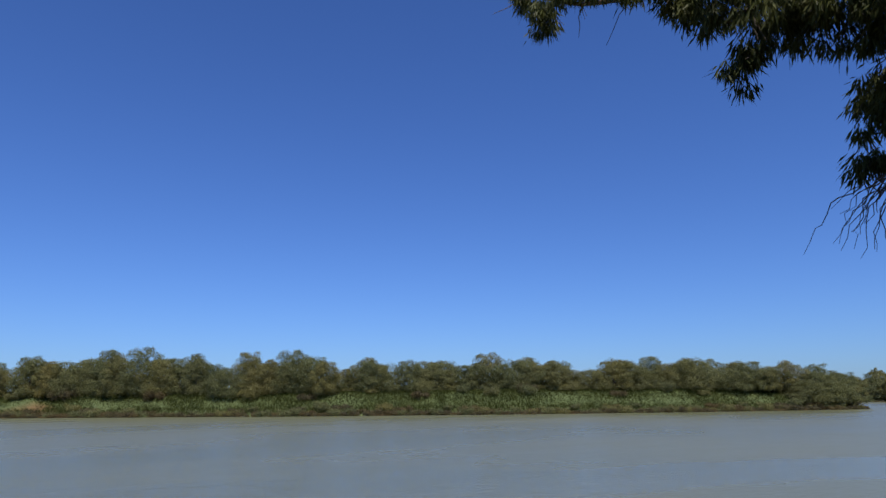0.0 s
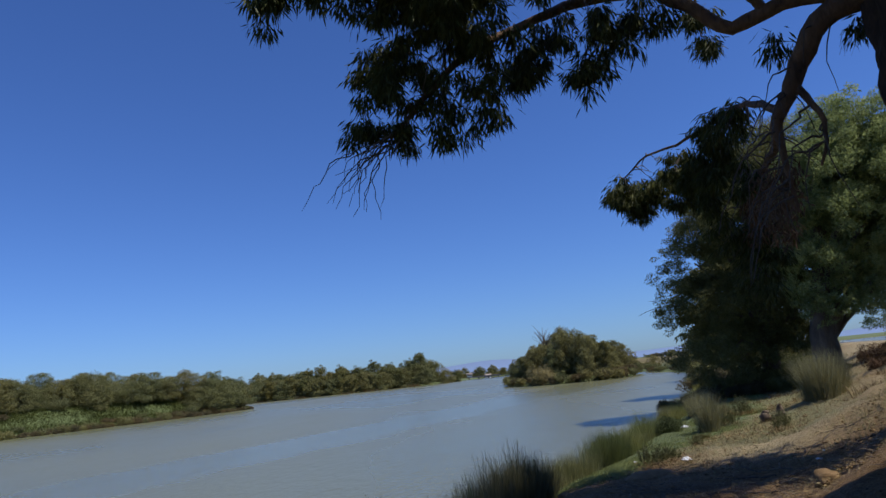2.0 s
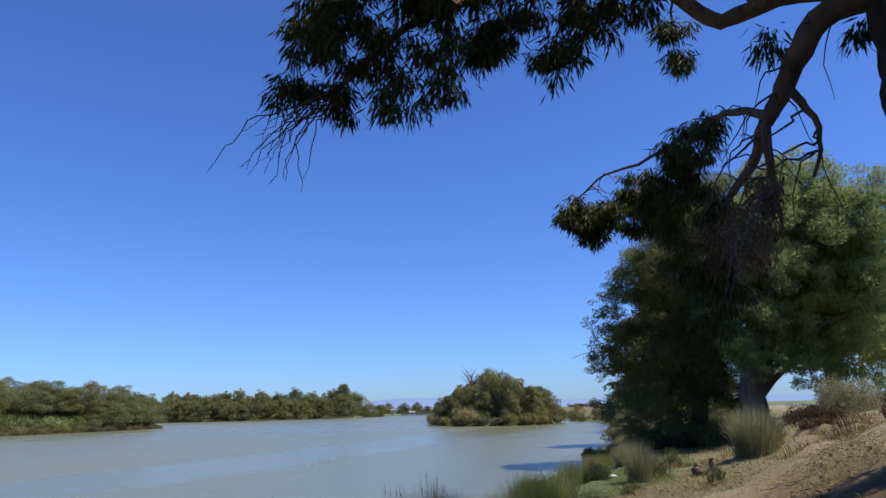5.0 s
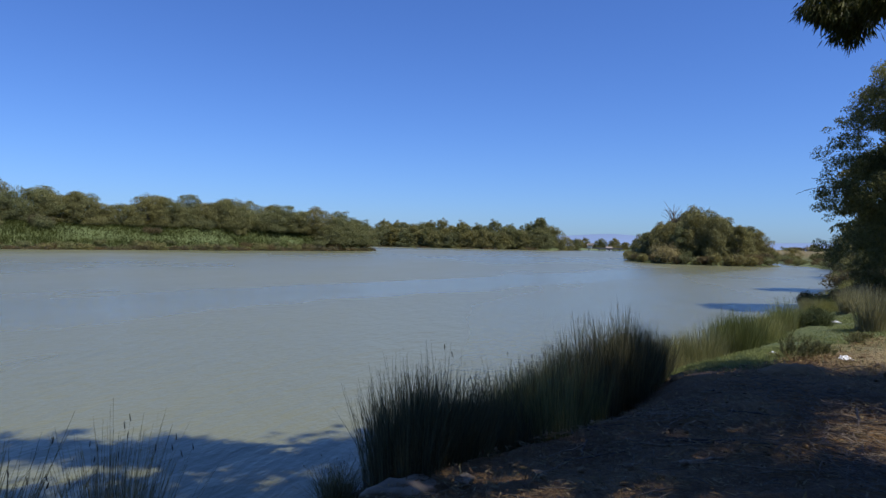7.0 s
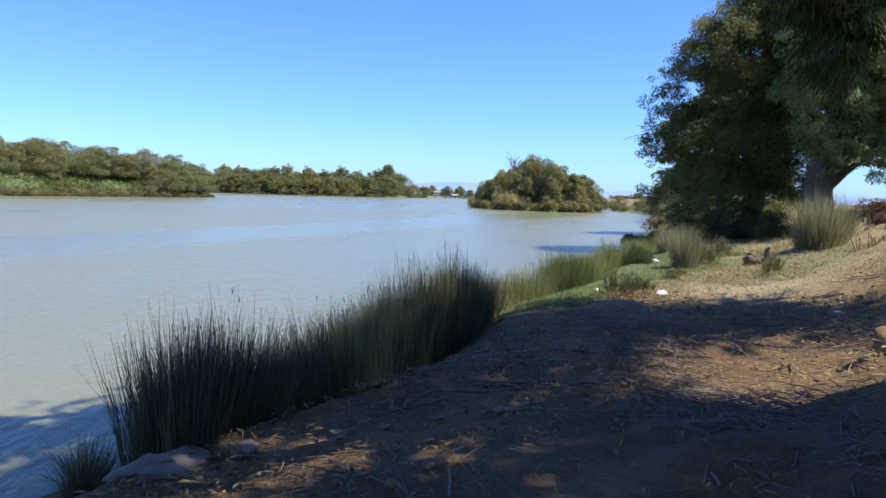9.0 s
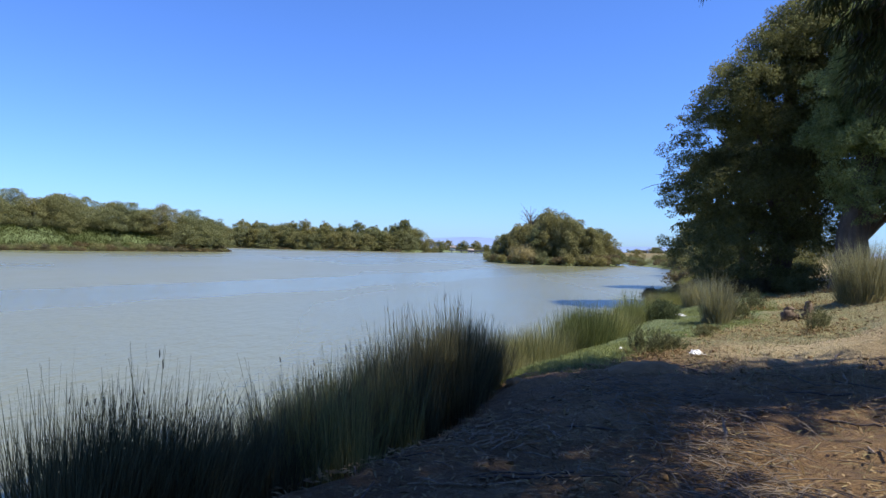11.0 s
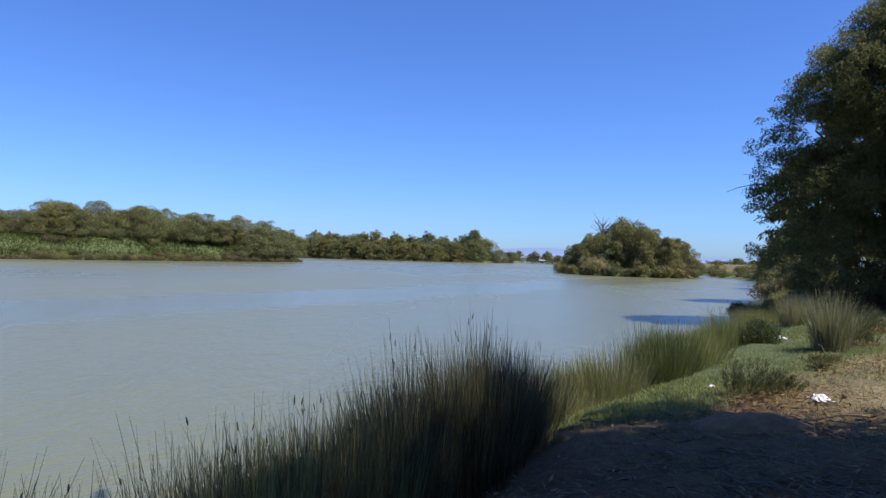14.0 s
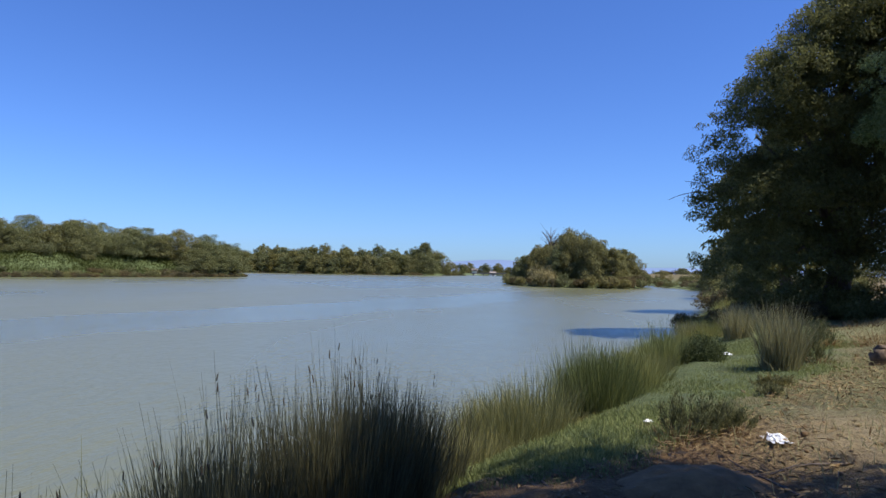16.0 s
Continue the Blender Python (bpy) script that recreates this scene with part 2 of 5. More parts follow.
def part(name, bm, mat, parent, label="", smooth=False):
    me = bpy.data.meshes.new(name)
    bm.to_mesh(me)
    bm.free()
    me.materials.append(mat)
    if smooth:
        for f in me.polygons:
            f.use_smooth = True
    return put(name, me, parent, label)


def unit(v):
    return v / np.maximum(np.linalg.norm(v, axis=-1, keepdims=True), 1e-9)


def leaf_cards(roots, along, length, width, normal_hint=None):
    """Lance-shaped leaves, folded along the midrib: one quad each. All arguments are arrays."""
    k = len(roots)
    along = unit(along)
    side = np.cross(along, rng.normal(size=(k, 3)) if normal_hint is None else normal_hint)
    side = unit(side)
    up = np.cross(side, along)
    L, W = np.broadcast_to(length, k)[:, None], np.broadcast_to(width, k)[:, None]
    mid = roots + along * L * 0.42 + up * W * 0.18
    v = np.stack([roots, mid + side * W * 0.5, roots + along * L, mid - side * W * 0.5], 1).reshape(-1, 3)
    return v, np.arange(k * 4).reshape(k, 4)


def blade_strips(roots, lean, length, width, bend):
    """Grass blades of two quads, narrowing to the tip and bending over along lean."""
    k = len(roots)
    L = np.broadcast_to(length, k)[:, None]
    W = np.broadcast_to(width, k)[:, None]
    B = np.broadcast_to(bend, k)[:, None]
    face = rng.normal(size=(k, 3)) * (1, 1, 0)
    side = unit(np.cross(face, (0, 0, 1.0)))
    rows = []
    for f, w in ((0, 1.0), (0.55, 0.85), (1.0, 0.24)):
        c = roots + L * f * np.array((0, 0, 1.0)) * (1 - 0.35 * B * f) + lean * L * (0.25 * f + B * f * f)
        rows += [c - side * W * w * 0.5, c + side * W * w * 0.5]
    v = np.stack(rows, 1).reshape(-1, 3)
    b = (np.arange(k) * 6)[:, None, None]
    f = np.array([[0, 1, 3, 2], [2, 3, 5, 4]])[None] + b
    return v, f.reshape(-1, 4)


def tube(points, radii, sides=8, wobble=0.0):
    """A tapered, closed limb along points: vertices and quads."""
    pts, radii = np.asarray(points, float), np.asarray(radii, float)
    t = np.gradient(pts, axis=0)
    t = unit(t)
    ref = np.array((1.0, 0.13, 0.07)) if abs(t[0][0]) < 0.8 else np.array((0.1, 1.0, 0.2))
    a = unit(np.cross(t, ref))
    b = np.cross(t, a)
    th = np.linspace(0, 2 * math.pi, sides, endpoint=False)
    ring = a[:, None] * np.cos(th)[None, :, None] + b[:, None] * np.sin(th)[None, :, None]
    r = radii[:, None] * (1 + wobble * rng.normal(size=(len(pts), sides)))
    v = (pts[:, None] + ring * r[..., None]).reshape(-1, 3)
    f = []
    for i in range(len(pts) - 1):
        for j in range(sides):
            k = (j + 1) % sides
            f.append((i * sides + j, i * sides + k, (i + 1) * sides + k, (i + 1) * sides + j))
    return v, np.array(f)


def bent(points, n=10, jitter=0.0):
    """A smooth line through a few points."""
    p = np.asarray(points, float)
    s = np.linspace(0, len(p) - 1, n)
    i = np.clip(s.astype(int), 0, len(p) - 2)
    u = (s - i)[:, None]
    q = np.vstack([2 * p[0] - p[1], p, 2 * p[-1] - p[-2]])
    p0, p1, p2, p3 = q[i], q[i + 1], q[i + 2], q[i + 3]
    out = 0.5 * (2 * p1 + (p2 - p0) * u + (2 * p0 - 5 * p1 + 4 * p2 - p3) * u ** 2 + (3 * p1 - p0 - 3 * p2 + p3) * u ** 3)
    out[1:-1] += rng.normal(size=(n - 2, 3)) * jitter
    return out


def joined(pieces):
    vs, fs, base = [], [], 0
    for v, f in pieces:
        vs.append(v)
        fs.append(f + base)
        base += len(v)
    return np.vstack(vs), np.vstack(fs)


def rocky(radius, seed, flat=0.6, rough=0.3, sub=3):
    bm = bmesh.new()
    bmesh.ops.create_icosphere(bm, subdivisions=sub, radius=radius)
    for v in bm.verts:
        d = noise.fractal(v.co * (1.6 / radius) + Vector((seed * 7.1, 3, 1)), 0.8, 2.0, 4)
        v.co *= 1 + rough * d
        v.co.z *= flat
    return bm


# ---- the lie of the land ----
def smooth01(x):
    x = np.clip(x, 0, 1)
    return x * x * (3 - 2 * x)


SHORE_Y = np.array([-3000, -120, -30, -8, 0, 4, 6, 8, 10.6, 13.5, 15.2, 17.2, 20.6, 29, 42, 77, 91, 100, 110, 120, 135, 160, 228, 300, 420, 3000.0])
SHORE_X = np.array([-900, -45, -13, -6.5, -4.6, -3.8, -3.05, -1.95, -0.65, 0.75, 1.3, 2.5, 4.5, 8.0, 13.5, 25, 29.3, 30.6, 31.4, 32.2, 33.6, 38, 48, 62, 110, 700.0])
LEFT_X = np.array([-3000, -235, -156, -116, -94, -76, -66, -57.5, -51.0])
LEFT_Y = np.array([-1500, -48, 17, 56, 80, 108, 125, 143, 162.0])


def shore(y):
    return np.interp(y, SHORE_Y, SHORE_X)


def near_bank(x, y):
    s = x - shore(y) + 0.35 * np.sin(y * 1.1) * np.exp(-((y - 8) / 30.0) ** 2)
    low = -1.3 + 1.3 * smooth01((s + 3) / 3.0) + 0.45 * smooth01(s / 1.3) + 0.2 * smooth01((s - 1.0) / 3.0)
    low = low + 0.13 * smooth01((s - 0.8) / 1.2) * smooth01((y - 7.5) / 2.0) * smooth01((40 - y) / 15)
    start = np.interp(y, [-10, -2, 1, 3, 7, 12, 20, 40], [1.0, 1.6, 2.2, 3.2, 4.0, 4.4, 3.8, 4.0])
    span = np.interp(y, [-10, 0, 7, 12, 20, 40], [7.0, 7.0, 5.0, 6.0, 7.0, 8.0])
    return low + 1.45 * smooth01((s - start) / span) - 3.0 * smooth01((s - 15) / 24)


def left_bank(x, y):
    """Height of the far shore across the river, by the distance behind its waterline."""
    best = np.full(np.shape(x), 1e9)
    sign = np.ones(np.shape(x))
    for i in range(len(LEFT_X) - 1):
        ax, ay, bx, by = LEFT_X[i], LEFT_Y[i], LEFT_X[i + 1], LEFT_Y[i + 1]
        dx, dy = bx - ax, by - ay
        u = np.clip(((x - ax) * dx + (y - ay) * dy) / (dx * dx + dy * dy), 0, 1)
        d = np.hypot(x - ax - u * dx, y - ay - u * dy)
        side = np.where((dx * (y - ay) - dy * (x - ax)) > 0, 1.0, -1.0)
        closer = d < best
        best, sign = np.where(closer, d, best), np.where(closer, side, sign)
    s = np.where((y > 162) & (x > -130), -5.0, best * sign)
    return -1.3 + 1.3 * smooth01((s + 4) / 4) + 1.1 * smooth01(s / 2.5) + 3.2 * smooth01((s - 1.5) / 10)


def island_land(x, y):
    d = np.hypot((x - 18.2) / np.where(x > 18.2, 9.6, 10.8), (y - 119) / 18.5)
    return -1.3 + 2.2 * smooth01((1.12 - d) / 0.2)


def far_land(x, y):
    edge = np.interp(x, [-3000, -160, -95, -45, -12, -8, 20, 90, 200], [400, 300, 293, 284, 300, 360, 370, 380, 420])
    return -1.3 + 2.3 * smooth01((y - edge + 4) / 8)


def land(x, y):
    x, y = np.asarray(x, float), np.asarray(y, float)
    return np.maximum.reduce([near_bank(x, y), left_bank(x, y), island_land(x, y), far_land(x, y)])


def height(x, y):
    return float(land(np.array([x]), np.array([y]))[0])


def lines(lo, hi, fine, grow=0.045, end=4200.0):
    out = list(np.arange(lo, hi + fine, fine))
    step = fine
    while out[-1] < end:
        step = min(max(step * 1.12, 0), max(fine, grow * (out[-1] - hi + fine * 12)))
        step = max(step, fine)
        out.append(out[-1] + step)
    back = [lo]
    step = fine
    while back[-1] > -end:
        step = max(fine, min(step * 1.12, grow * (lo - back[-1] + fine * 12)))
        back.append(back[-1] - step)
    return np.array(back[:0:-1] + out)


gx, gy = lines(-3.5, 7.0, 0.13, 0.07), lines(2.5, 15.0, 0.14, 0.07)
X, Y = np.meshgrid(gx, gy, indexing="ij")
Z = land(X, Y)
fine_zone = np.exp(-(np.maximum(0, np.hypot(X - 5, Y - 13) - 14) / 8.0) ** 2)
rough = np.zeros_like(Z)
for f, a in ((0.7, 0.07), (1.9, 0.045), (4.7, 0.028), (9.0, 0.018)):
    ph = rng.uniform(0, 6.28, 8)
    for k in range(4):
        th = ph[k] * 1.3
        rough += a * 0.24 * np.sin(f * (X * math.cos(th) + Y * math.sin(th)) * 2 + ph[k + 4] + 0.8 * np.sin(f * 0.7 * X + ph[k]))
spotty = np.argwhere((fine_zone > 0.3) & (Z > 0.05))
for i, j in spotty:
    q = Vector((X[i, j] * 0.9, Y[i, j] * 0.9, 0))
    rough[i, j] += (0.08 * smooth01((X[i, j] - shore(Y[i, j]) - 2.5) / 3.0) + 0.09 * smooth01((X[i, j] - shore(Y[i, j]) - 5.5) / 2.0)) * noise.fractal(q, 0.75, 2.1, 5) + 0.03 * noise.fractal(q * 3.0, 0.6, 2.1, 4)
Z = Z + rough * fine_zone * (Z > 0.05)
nx, ny = len(gx), len(gy)
idx = np.arange(nx * ny).reshape(nx, ny)
quads = np.stack([idx[:-1, :-1], idx[1:, :-1], idx[1:, 1:], idx[:-1, 1:]], -1).reshape(-1, 4)
ground = put("ground", mesh_of("ground", np.stack([X, Y, Z], -1).reshape(-1, 3), quads, SOIL, True))
tagged(ground, "brown sandy river bank with dry soil and patchy grass", "ground", kind="structure")
S = X - shore(Y)
turf_edge = np.clip(2.3 + 0.42 * (Y - 13.0), 2.0, 4.0)
green = smooth01((S - 0.1) / 0.5) * smooth01((turf_edge + 0.5 - S) / 1.0) * smooth01((Y - 11.6) / 0.9) * smooth01((60 - Y) / 25)
green = np.maximum(green, 1.3 * smooth01((left_bank(X, Y) - 1.2) / 0.9) * (X < -40))
green = np.maximum(green, (island_land(X, Y) > -0.5) * 1.0)
green = np.maximum(green, smooth01((Y - 26) / 12) * smooth01((7 - S) / 2))
green = np.maximum(green, 0.7 * smooth01((S - 1.5) / 1.0) * smooth01((9.0 - S) / 3.5) * smooth01((Y - 12.5) / 1.5) * smooth01((34 - Y) / 8))
green = np.maximum(green, (far_land(X, Y) > -0.5) * 1.0)
green = np.maximum(green, 0.6 * smooth01((Y - 65) / 15) * (S > 0.3))
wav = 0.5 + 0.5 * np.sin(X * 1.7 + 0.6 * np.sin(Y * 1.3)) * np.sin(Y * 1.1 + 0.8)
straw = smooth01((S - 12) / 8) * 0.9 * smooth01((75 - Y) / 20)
# straw begins where the tree's shade ends, painting the sunlit ground paler
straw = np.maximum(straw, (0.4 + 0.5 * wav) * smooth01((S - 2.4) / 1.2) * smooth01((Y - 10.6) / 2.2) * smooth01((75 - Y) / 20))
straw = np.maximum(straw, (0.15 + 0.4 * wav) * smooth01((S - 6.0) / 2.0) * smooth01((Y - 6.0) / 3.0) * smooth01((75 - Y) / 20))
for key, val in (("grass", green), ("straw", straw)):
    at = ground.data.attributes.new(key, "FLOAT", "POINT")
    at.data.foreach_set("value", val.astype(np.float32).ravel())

water = put("water", mesh_of("water", [(-4200, -4200, 0), (4200, -4200, 0), (4200, 4200, 0), (-4200, 4200, 0)], [(0, 1, 2, 3)], WATER))
tagged(water, "murky grey-green river water with light ripples", "river", kind="structure")

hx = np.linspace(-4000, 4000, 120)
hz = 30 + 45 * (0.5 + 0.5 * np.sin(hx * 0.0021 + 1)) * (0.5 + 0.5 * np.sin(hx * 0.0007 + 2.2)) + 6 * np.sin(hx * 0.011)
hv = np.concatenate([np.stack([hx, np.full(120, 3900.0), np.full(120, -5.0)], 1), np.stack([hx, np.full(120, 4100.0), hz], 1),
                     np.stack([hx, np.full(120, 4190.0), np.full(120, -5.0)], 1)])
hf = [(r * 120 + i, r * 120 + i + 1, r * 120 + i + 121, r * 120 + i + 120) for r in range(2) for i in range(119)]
tagged(put("backdrop", mesh_of("backdrop", hv, hf, HILL, True)), "hills on the horizon, haze painted in as faint blue", "hills", kind="structure")


# ---- trees and scrub ----
def crown_leaves(lobes, count, length, width, droop=0.0, shell=0.28):
    """Leaves spread through the outer part of round lobes (x, y, z, radius), more on larger ones."""
    count, length, width = int(count * 1.7), length * 0.77, width * 0.77
    lobes = np.asarray(lobes, float)
    share = lobes[:, 3] ** 2
    pick = rng.choice(len(lobes), count, p=share / share.sum())
    d = unit(rng.normal(size=(count, 3)))
    d[:, 2] = np.where((d[:, 2] < -0.3) & (rng.random(count) < 0.5), -d[:, 2], d[:, 2])
    bumpy = 1 + 0.22 * np.sin(d[:, 0] * 7 + pick) * np.sin(d[:, 1] * 6 + pick * 2.0) + 0.1 * np.sin(d[:, 2] * 13 + pick)
    r = lobes[pick, 3] * bumpy * (1 - shell * rng.random(count) ** 1.6 + 0.06 * rng.normal(size=count))
    pos = lobes[pick, :3] + d * r[:, None] * (1, 1, 0.88)
    face = unit(d + rng.normal(size=(count, 3)) * 0.55 + np.array((0, 0, 0.15)))
    along = unit(np.cross(face, rng.normal(size=(count, 3)))) + d * 0.25 + np.array((0, 0, -droop))
    along = unit(along)
    side = unit(np.cross(along, face)) * (width * rng.uniform(0.35, 0.65, count))[:, None]
    tip = pos + along * (length * rng.uniform(0.7, 1.35, count))[:, None]
    return np.stack([pos - side, pos + side, tip], 1).reshape(-1, 3), np.arange(count * 3).reshape(count, 3)


def spray_leaves(lobes, count, length, width, droop):
    """Small leaf sprays over the outside of each lobe (x, y, z, radius), their leaves turned outwards, upwards and down at the tips."""
    count, length, width = int(count * 1.7), length * 0.77, width * 0.77
    centres, out, size = [], [], []
    for lo in lobes:
        n = max(8, int(lo[3] * lo[3] * 28))
        d = unit(rng.normal(size=(n, 3)))
        d[:, 2] = np.where((d[:, 2] < -0.2) & (rng.random(n) < 0.6), -d[:, 2], d[:, 2])
        reach = np.where(rng.random(n) < 0.2, rng.uniform(0.3, 0.6, n), rng.uniform(0.72, 1.04, n))
        centres.append(np.array(lo[:3]) + d * (lo[3] * reach)[:, None] * (1, 1, 0.88))
        out.append(d)
        size.append(lo[3] * rng.uniform(0.14, 0.3, n))
    centres, out, size = np.vstack(centres), np.vstack(out), np.concatenate(size)
    pick = rng.choice(len(size), count, p=size ** 2 / (size ** 2).sum())
    d = unit(rng.normal(size=(count, 3)))
    pos = centres[pick] + d * (size[pick] * (1 - 0.55 * rng.random(count) ** 1.6))[:, None] * (1.1, 1.1, 0.8)
    face = unit(out[pick] * 0.2 + rng.normal(size=(count, 3)) + np.array((0, 0, 0.25)))
    along = unit(unit(np.cross(face, rng.normal(size=(count, 3)))) + out[pick] * 0.2 + np.array((0, 0, -droop)))
    side = unit(np.cross(along, face)) * (width * rng.uniform(0.35, 0.65, count))[:, None]
    tip = pos + along * (length * rng.uniform(0.7, 1.35, count))[:, None]
    return np.stack([pos - side, pos + side, tip], 1).reshape(-1, 3), np.arange(count * 3).reshape(count, 3)


def tree_lobes(height, radius, count, low=0.3, lean=(0, 0)):
    """Leafy lobes over an uneven, egg-shaped crown, with a few larger ones inside that close it."""
    out = []
    wob = rng.uniform(0, 6.28, 3)
    for i in range(count):
        h = low + (1 - low) * (i + rng.random()) / count
        fat = math.sqrt(max(0.06, 1 - ((h - 0.42) / 0.6) ** 2))
        a = i * 2.39996 + rng.normal() * 0.35
        edge = radius * fat * (1 + 0.17 * math.sin(2 * a + wob[0]) + 0.13 * math.sin(3 * a + wob[1] + 4 * h))
        inside = rng.random() < 0.25
        q = edge * (rng.uniform(0.15, 0.45) if inside else rng.uniform(0.62, 0.84))
        r = radius * rng.uniform(0.19, 0.31) * (1.05 - 0.3 * h) * (1.35 if inside else 1.0)
        out.append((q * math.cos(a) + lean[0] * h, q * math.sin(a) + lean[1] * h, max(r * 0.6, height * h * rng.uniform(0.93, 1.05) - r * 0.6), r))
    return out


def limb_tubes(height, radius, lobes, n=7, thick=0.2):
    """A short trunk and, apart from it, limbs that reach into the lobes."""
    fork = np.array((0.0, 0.0, height * 0.3))
    trunk = tube(bent([(0, 0, -0.3), (thick * 0.5, 0, height * 0.15), fork, (0, thick, height * 0.6)], 7), np.linspace(thick * 1.25, thick * 0.4, 7), 8, 0.05)
    limbs = []
    for lo in sorted(lobes, key=lambda q: -q[3])[:n]:
        e = np.array(lo[:3])
        m = fork * 0.5 + e * 0.5 + rng.normal(size=3) * radius * 0.06
        limbs.append(tube(bent([fork, m, e], 6), np.linspace(thick * 0.5, thick * 0.12, 6), 5))
    return trunk, joined(limbs)


def make_tree(name, height, radius, lobes, leaves, leaf, mat, label, category, group, droop=0.1, thick=0.2, bark=None, low=0.3):
    root = new(name)
    lb = tree_lobes(height, radius, lobes, low)
    trunk, limbs = limb_tubes(height, radius, lb, 7, thick)
    put("trunk", mesh_of("trunk", *trunk, bark or BARK_FAR, True), root)
    put("branching", mesh_of("branching", *limbs, bark or BARK_FAR, True), root)
    put("crown", mesh_of("crown", *crown_leaves(lb, leaves, leaf, leaf * 0.62, droop), mat), root)
    return tagged(root, label, category, group)


def make_bush(name, width, tall, lobes, leaves, leaf, mat, label, category, group="", up=0.4):
    lb = []
    for i in range(lobes):
        a, q, r = rng.uniform(0, 6.28), width * 0.5 * math.sqrt(rng.random()), rng.uniform(0.3, 0.5) * tall
        lb.append((q * math.cos(a), q * math.sin(a) * 0.8, max(r * 0.55, rng.uniform(0.25, 0.95) * tall - r), r))
    ob = put(name, mesh_of(name, *crown_leaves(lb, leaves, leaf, leaf * 0.5, -up, 0.45), mat))
    return tagged(ob, label, category, group)


def turned(x, y, z, angle, sx=1.0, sz=None):
    return pose(x, y, z, 0, 0, angle) @ Matrix.Diagonal((sx, sx, sz or sx, 1))


def planted(variants, spots):
    """Puts a tree or bush of the variants at each spot (x, y, scale, height factor); the first uses take the originals."""
    used = set()
    for i, (x, y, sc, hf) in enumerate(spots):
        v = variants[i % len(variants)]
        m = turned(x, y, height(x, y) - 0.12, rng.uniform(0, 360), sc, sc * hf)
        if v.name in used:
            copy_thing(v, Matrix.Identity(4)).matrix_basis = m
        else:
            v.matrix_basis = m
            used.add(v.name)


def along_left(f):
    """A point on the far shore's waterline, with the way inland; f runs from 0 at the upstream end to 1 at its tip."""
    px, py = LEFT_X[1:], LEFT_Y[1:]
    seg = np.hypot(np.diff(px), np.diff(py))
    run = np.concatenate([[0], np.cumsum(seg)])
    d = f * run[-1]
    i = min(int(np.searchsorted(run, d, side="right") - 1), len(seg) - 1)
    u = (d - run[i]) / seg[i]
    p = np.array((px[i] + u * (px[i + 1] - px[i]), py[i] + u * (py[i + 1] - py[i])))
    t = np.array((px[i + 1] - px[i], py[i + 1] - py[i])) / seg[i]
    return p, np.array((-t[1], t[0]))


# woods on the far shore
rng = np.random.default_rng(21)
G1 = "trees on the far shore"
willows = [make_tree("riverside_tree", 11.5, 6.2, 74, 15500, 0.34, WILLOW, "dense olive-green rounded tree on the far river bank", "tree", G1, low=0.0),
           make_tree("riverside_tree", 10.5, 6.8, 78, 16000, 0.34, WILLOW, "broad low olive-green tree on the far river bank", "tree", G1, low=0.0),
           make_tree("riverside_tree", 12.8, 5.8, 70, 15000, 0.34, WILLOW, "tall dark olive tree on the far river bank", "tree", G1, low=0.0),
           make_tree("riverside_tree", 11.2, 6.0, 68, 15000, 0.34, ISLE, "brownish green uneven tree on the far river bank", "tree", G1, low=0.0)]
spots = []
for i in range(60):
    f = 0.18 + 0.815 * (i + rng.uniform(-0.3, 0.3)) / 60
    p, inland = along_left(min(f, 0.995))
    d = (11.5 + rng.uniform(-3.0, 1.5)) if f < 0.6 else (14.5 + rng.uniform(-1.5, 2.0) if f < 0.9 else (10.0 if f < 0.945 else 3.4))
    q = p + inland * d
    spots.append((q[0], q[1], rng.uniform(0.66, 0.86), rng.uniform(0.66, 0.88) * (1.2 if f < 0.5 else 1.05 if f < 0.6 else (0.84 if f < 0.75 else 0.76))))
for f, d, sc, hf in ((0.96, 3.2, 0.8, 0.72), (0.975, 3.0, 0.78, 0.7), (0.99, 3.0, 0.74, 0.68), (0.95, 8.0, 0.8, 0.74), (0.98, 8.0, 0.78, 0.7), (0.87, 12.0, 0.85, 0.74)):
    p, inland = along_left(f)
    q = p + inland * d
    spots.append((q[0], q[1], sc, hf))
for i in range(24):
    p, inland = along_left(0.18 + 0.8 * (i + rng.uniform(-0.3, 0.3)) / 24)
    q = p + inland * rng.uniform(17, 22)
    spots.append((q[0], q[1], rng.uniform(0.75, 0.88), rng.uniform(0.68, 0.8)))
planted(willows, spots)
G2 = "scrub along the far waterline"
fringe = [make_bush("riverside_bush", 3.6, 1.9, 12, 1300, 0.28, SCRUB, "brownish green scrub at the water's edge", "bush", G2),
          make_bush("riverside_bush", 4.4, 1.5, 12, 1400, 0.28, SCRUB, "low brown-green scrub hanging over the water", "bush", G2),
          make_bush("riverside_bush", 3.0, 2.3, 12, 1300, 0.28, WILLOW, "rounded olive bush at the water's edge", "bush", G2)]
spots = []
for i in range(230):
    p, inland = along_left(0.18 + 0.815 * (i + rng.uniform(-0.35, 0.35)) / 230)
    q = p + inland * (rng.uniform(-0.9, 0.5) if i % 4 else rng.uniform(0.5, 2.2))
    spots.append((q[0], q[1], rng.uniform(0.55, 0.95), rng.uniform(0.7, 1.1)))
for i in range(14):
    p, inland = along_left(0.18 + 0.8 * (i + rng.uniform(-0.35, 0.35)) / 14)
    q = p + inland * rng.uniform(6.0, 11.5)
    spots.append((q[0], q[1], rng.uniform(0.8, 1.3), rng.uniform(0.9, 1.3)))
planted(fringe, spots)
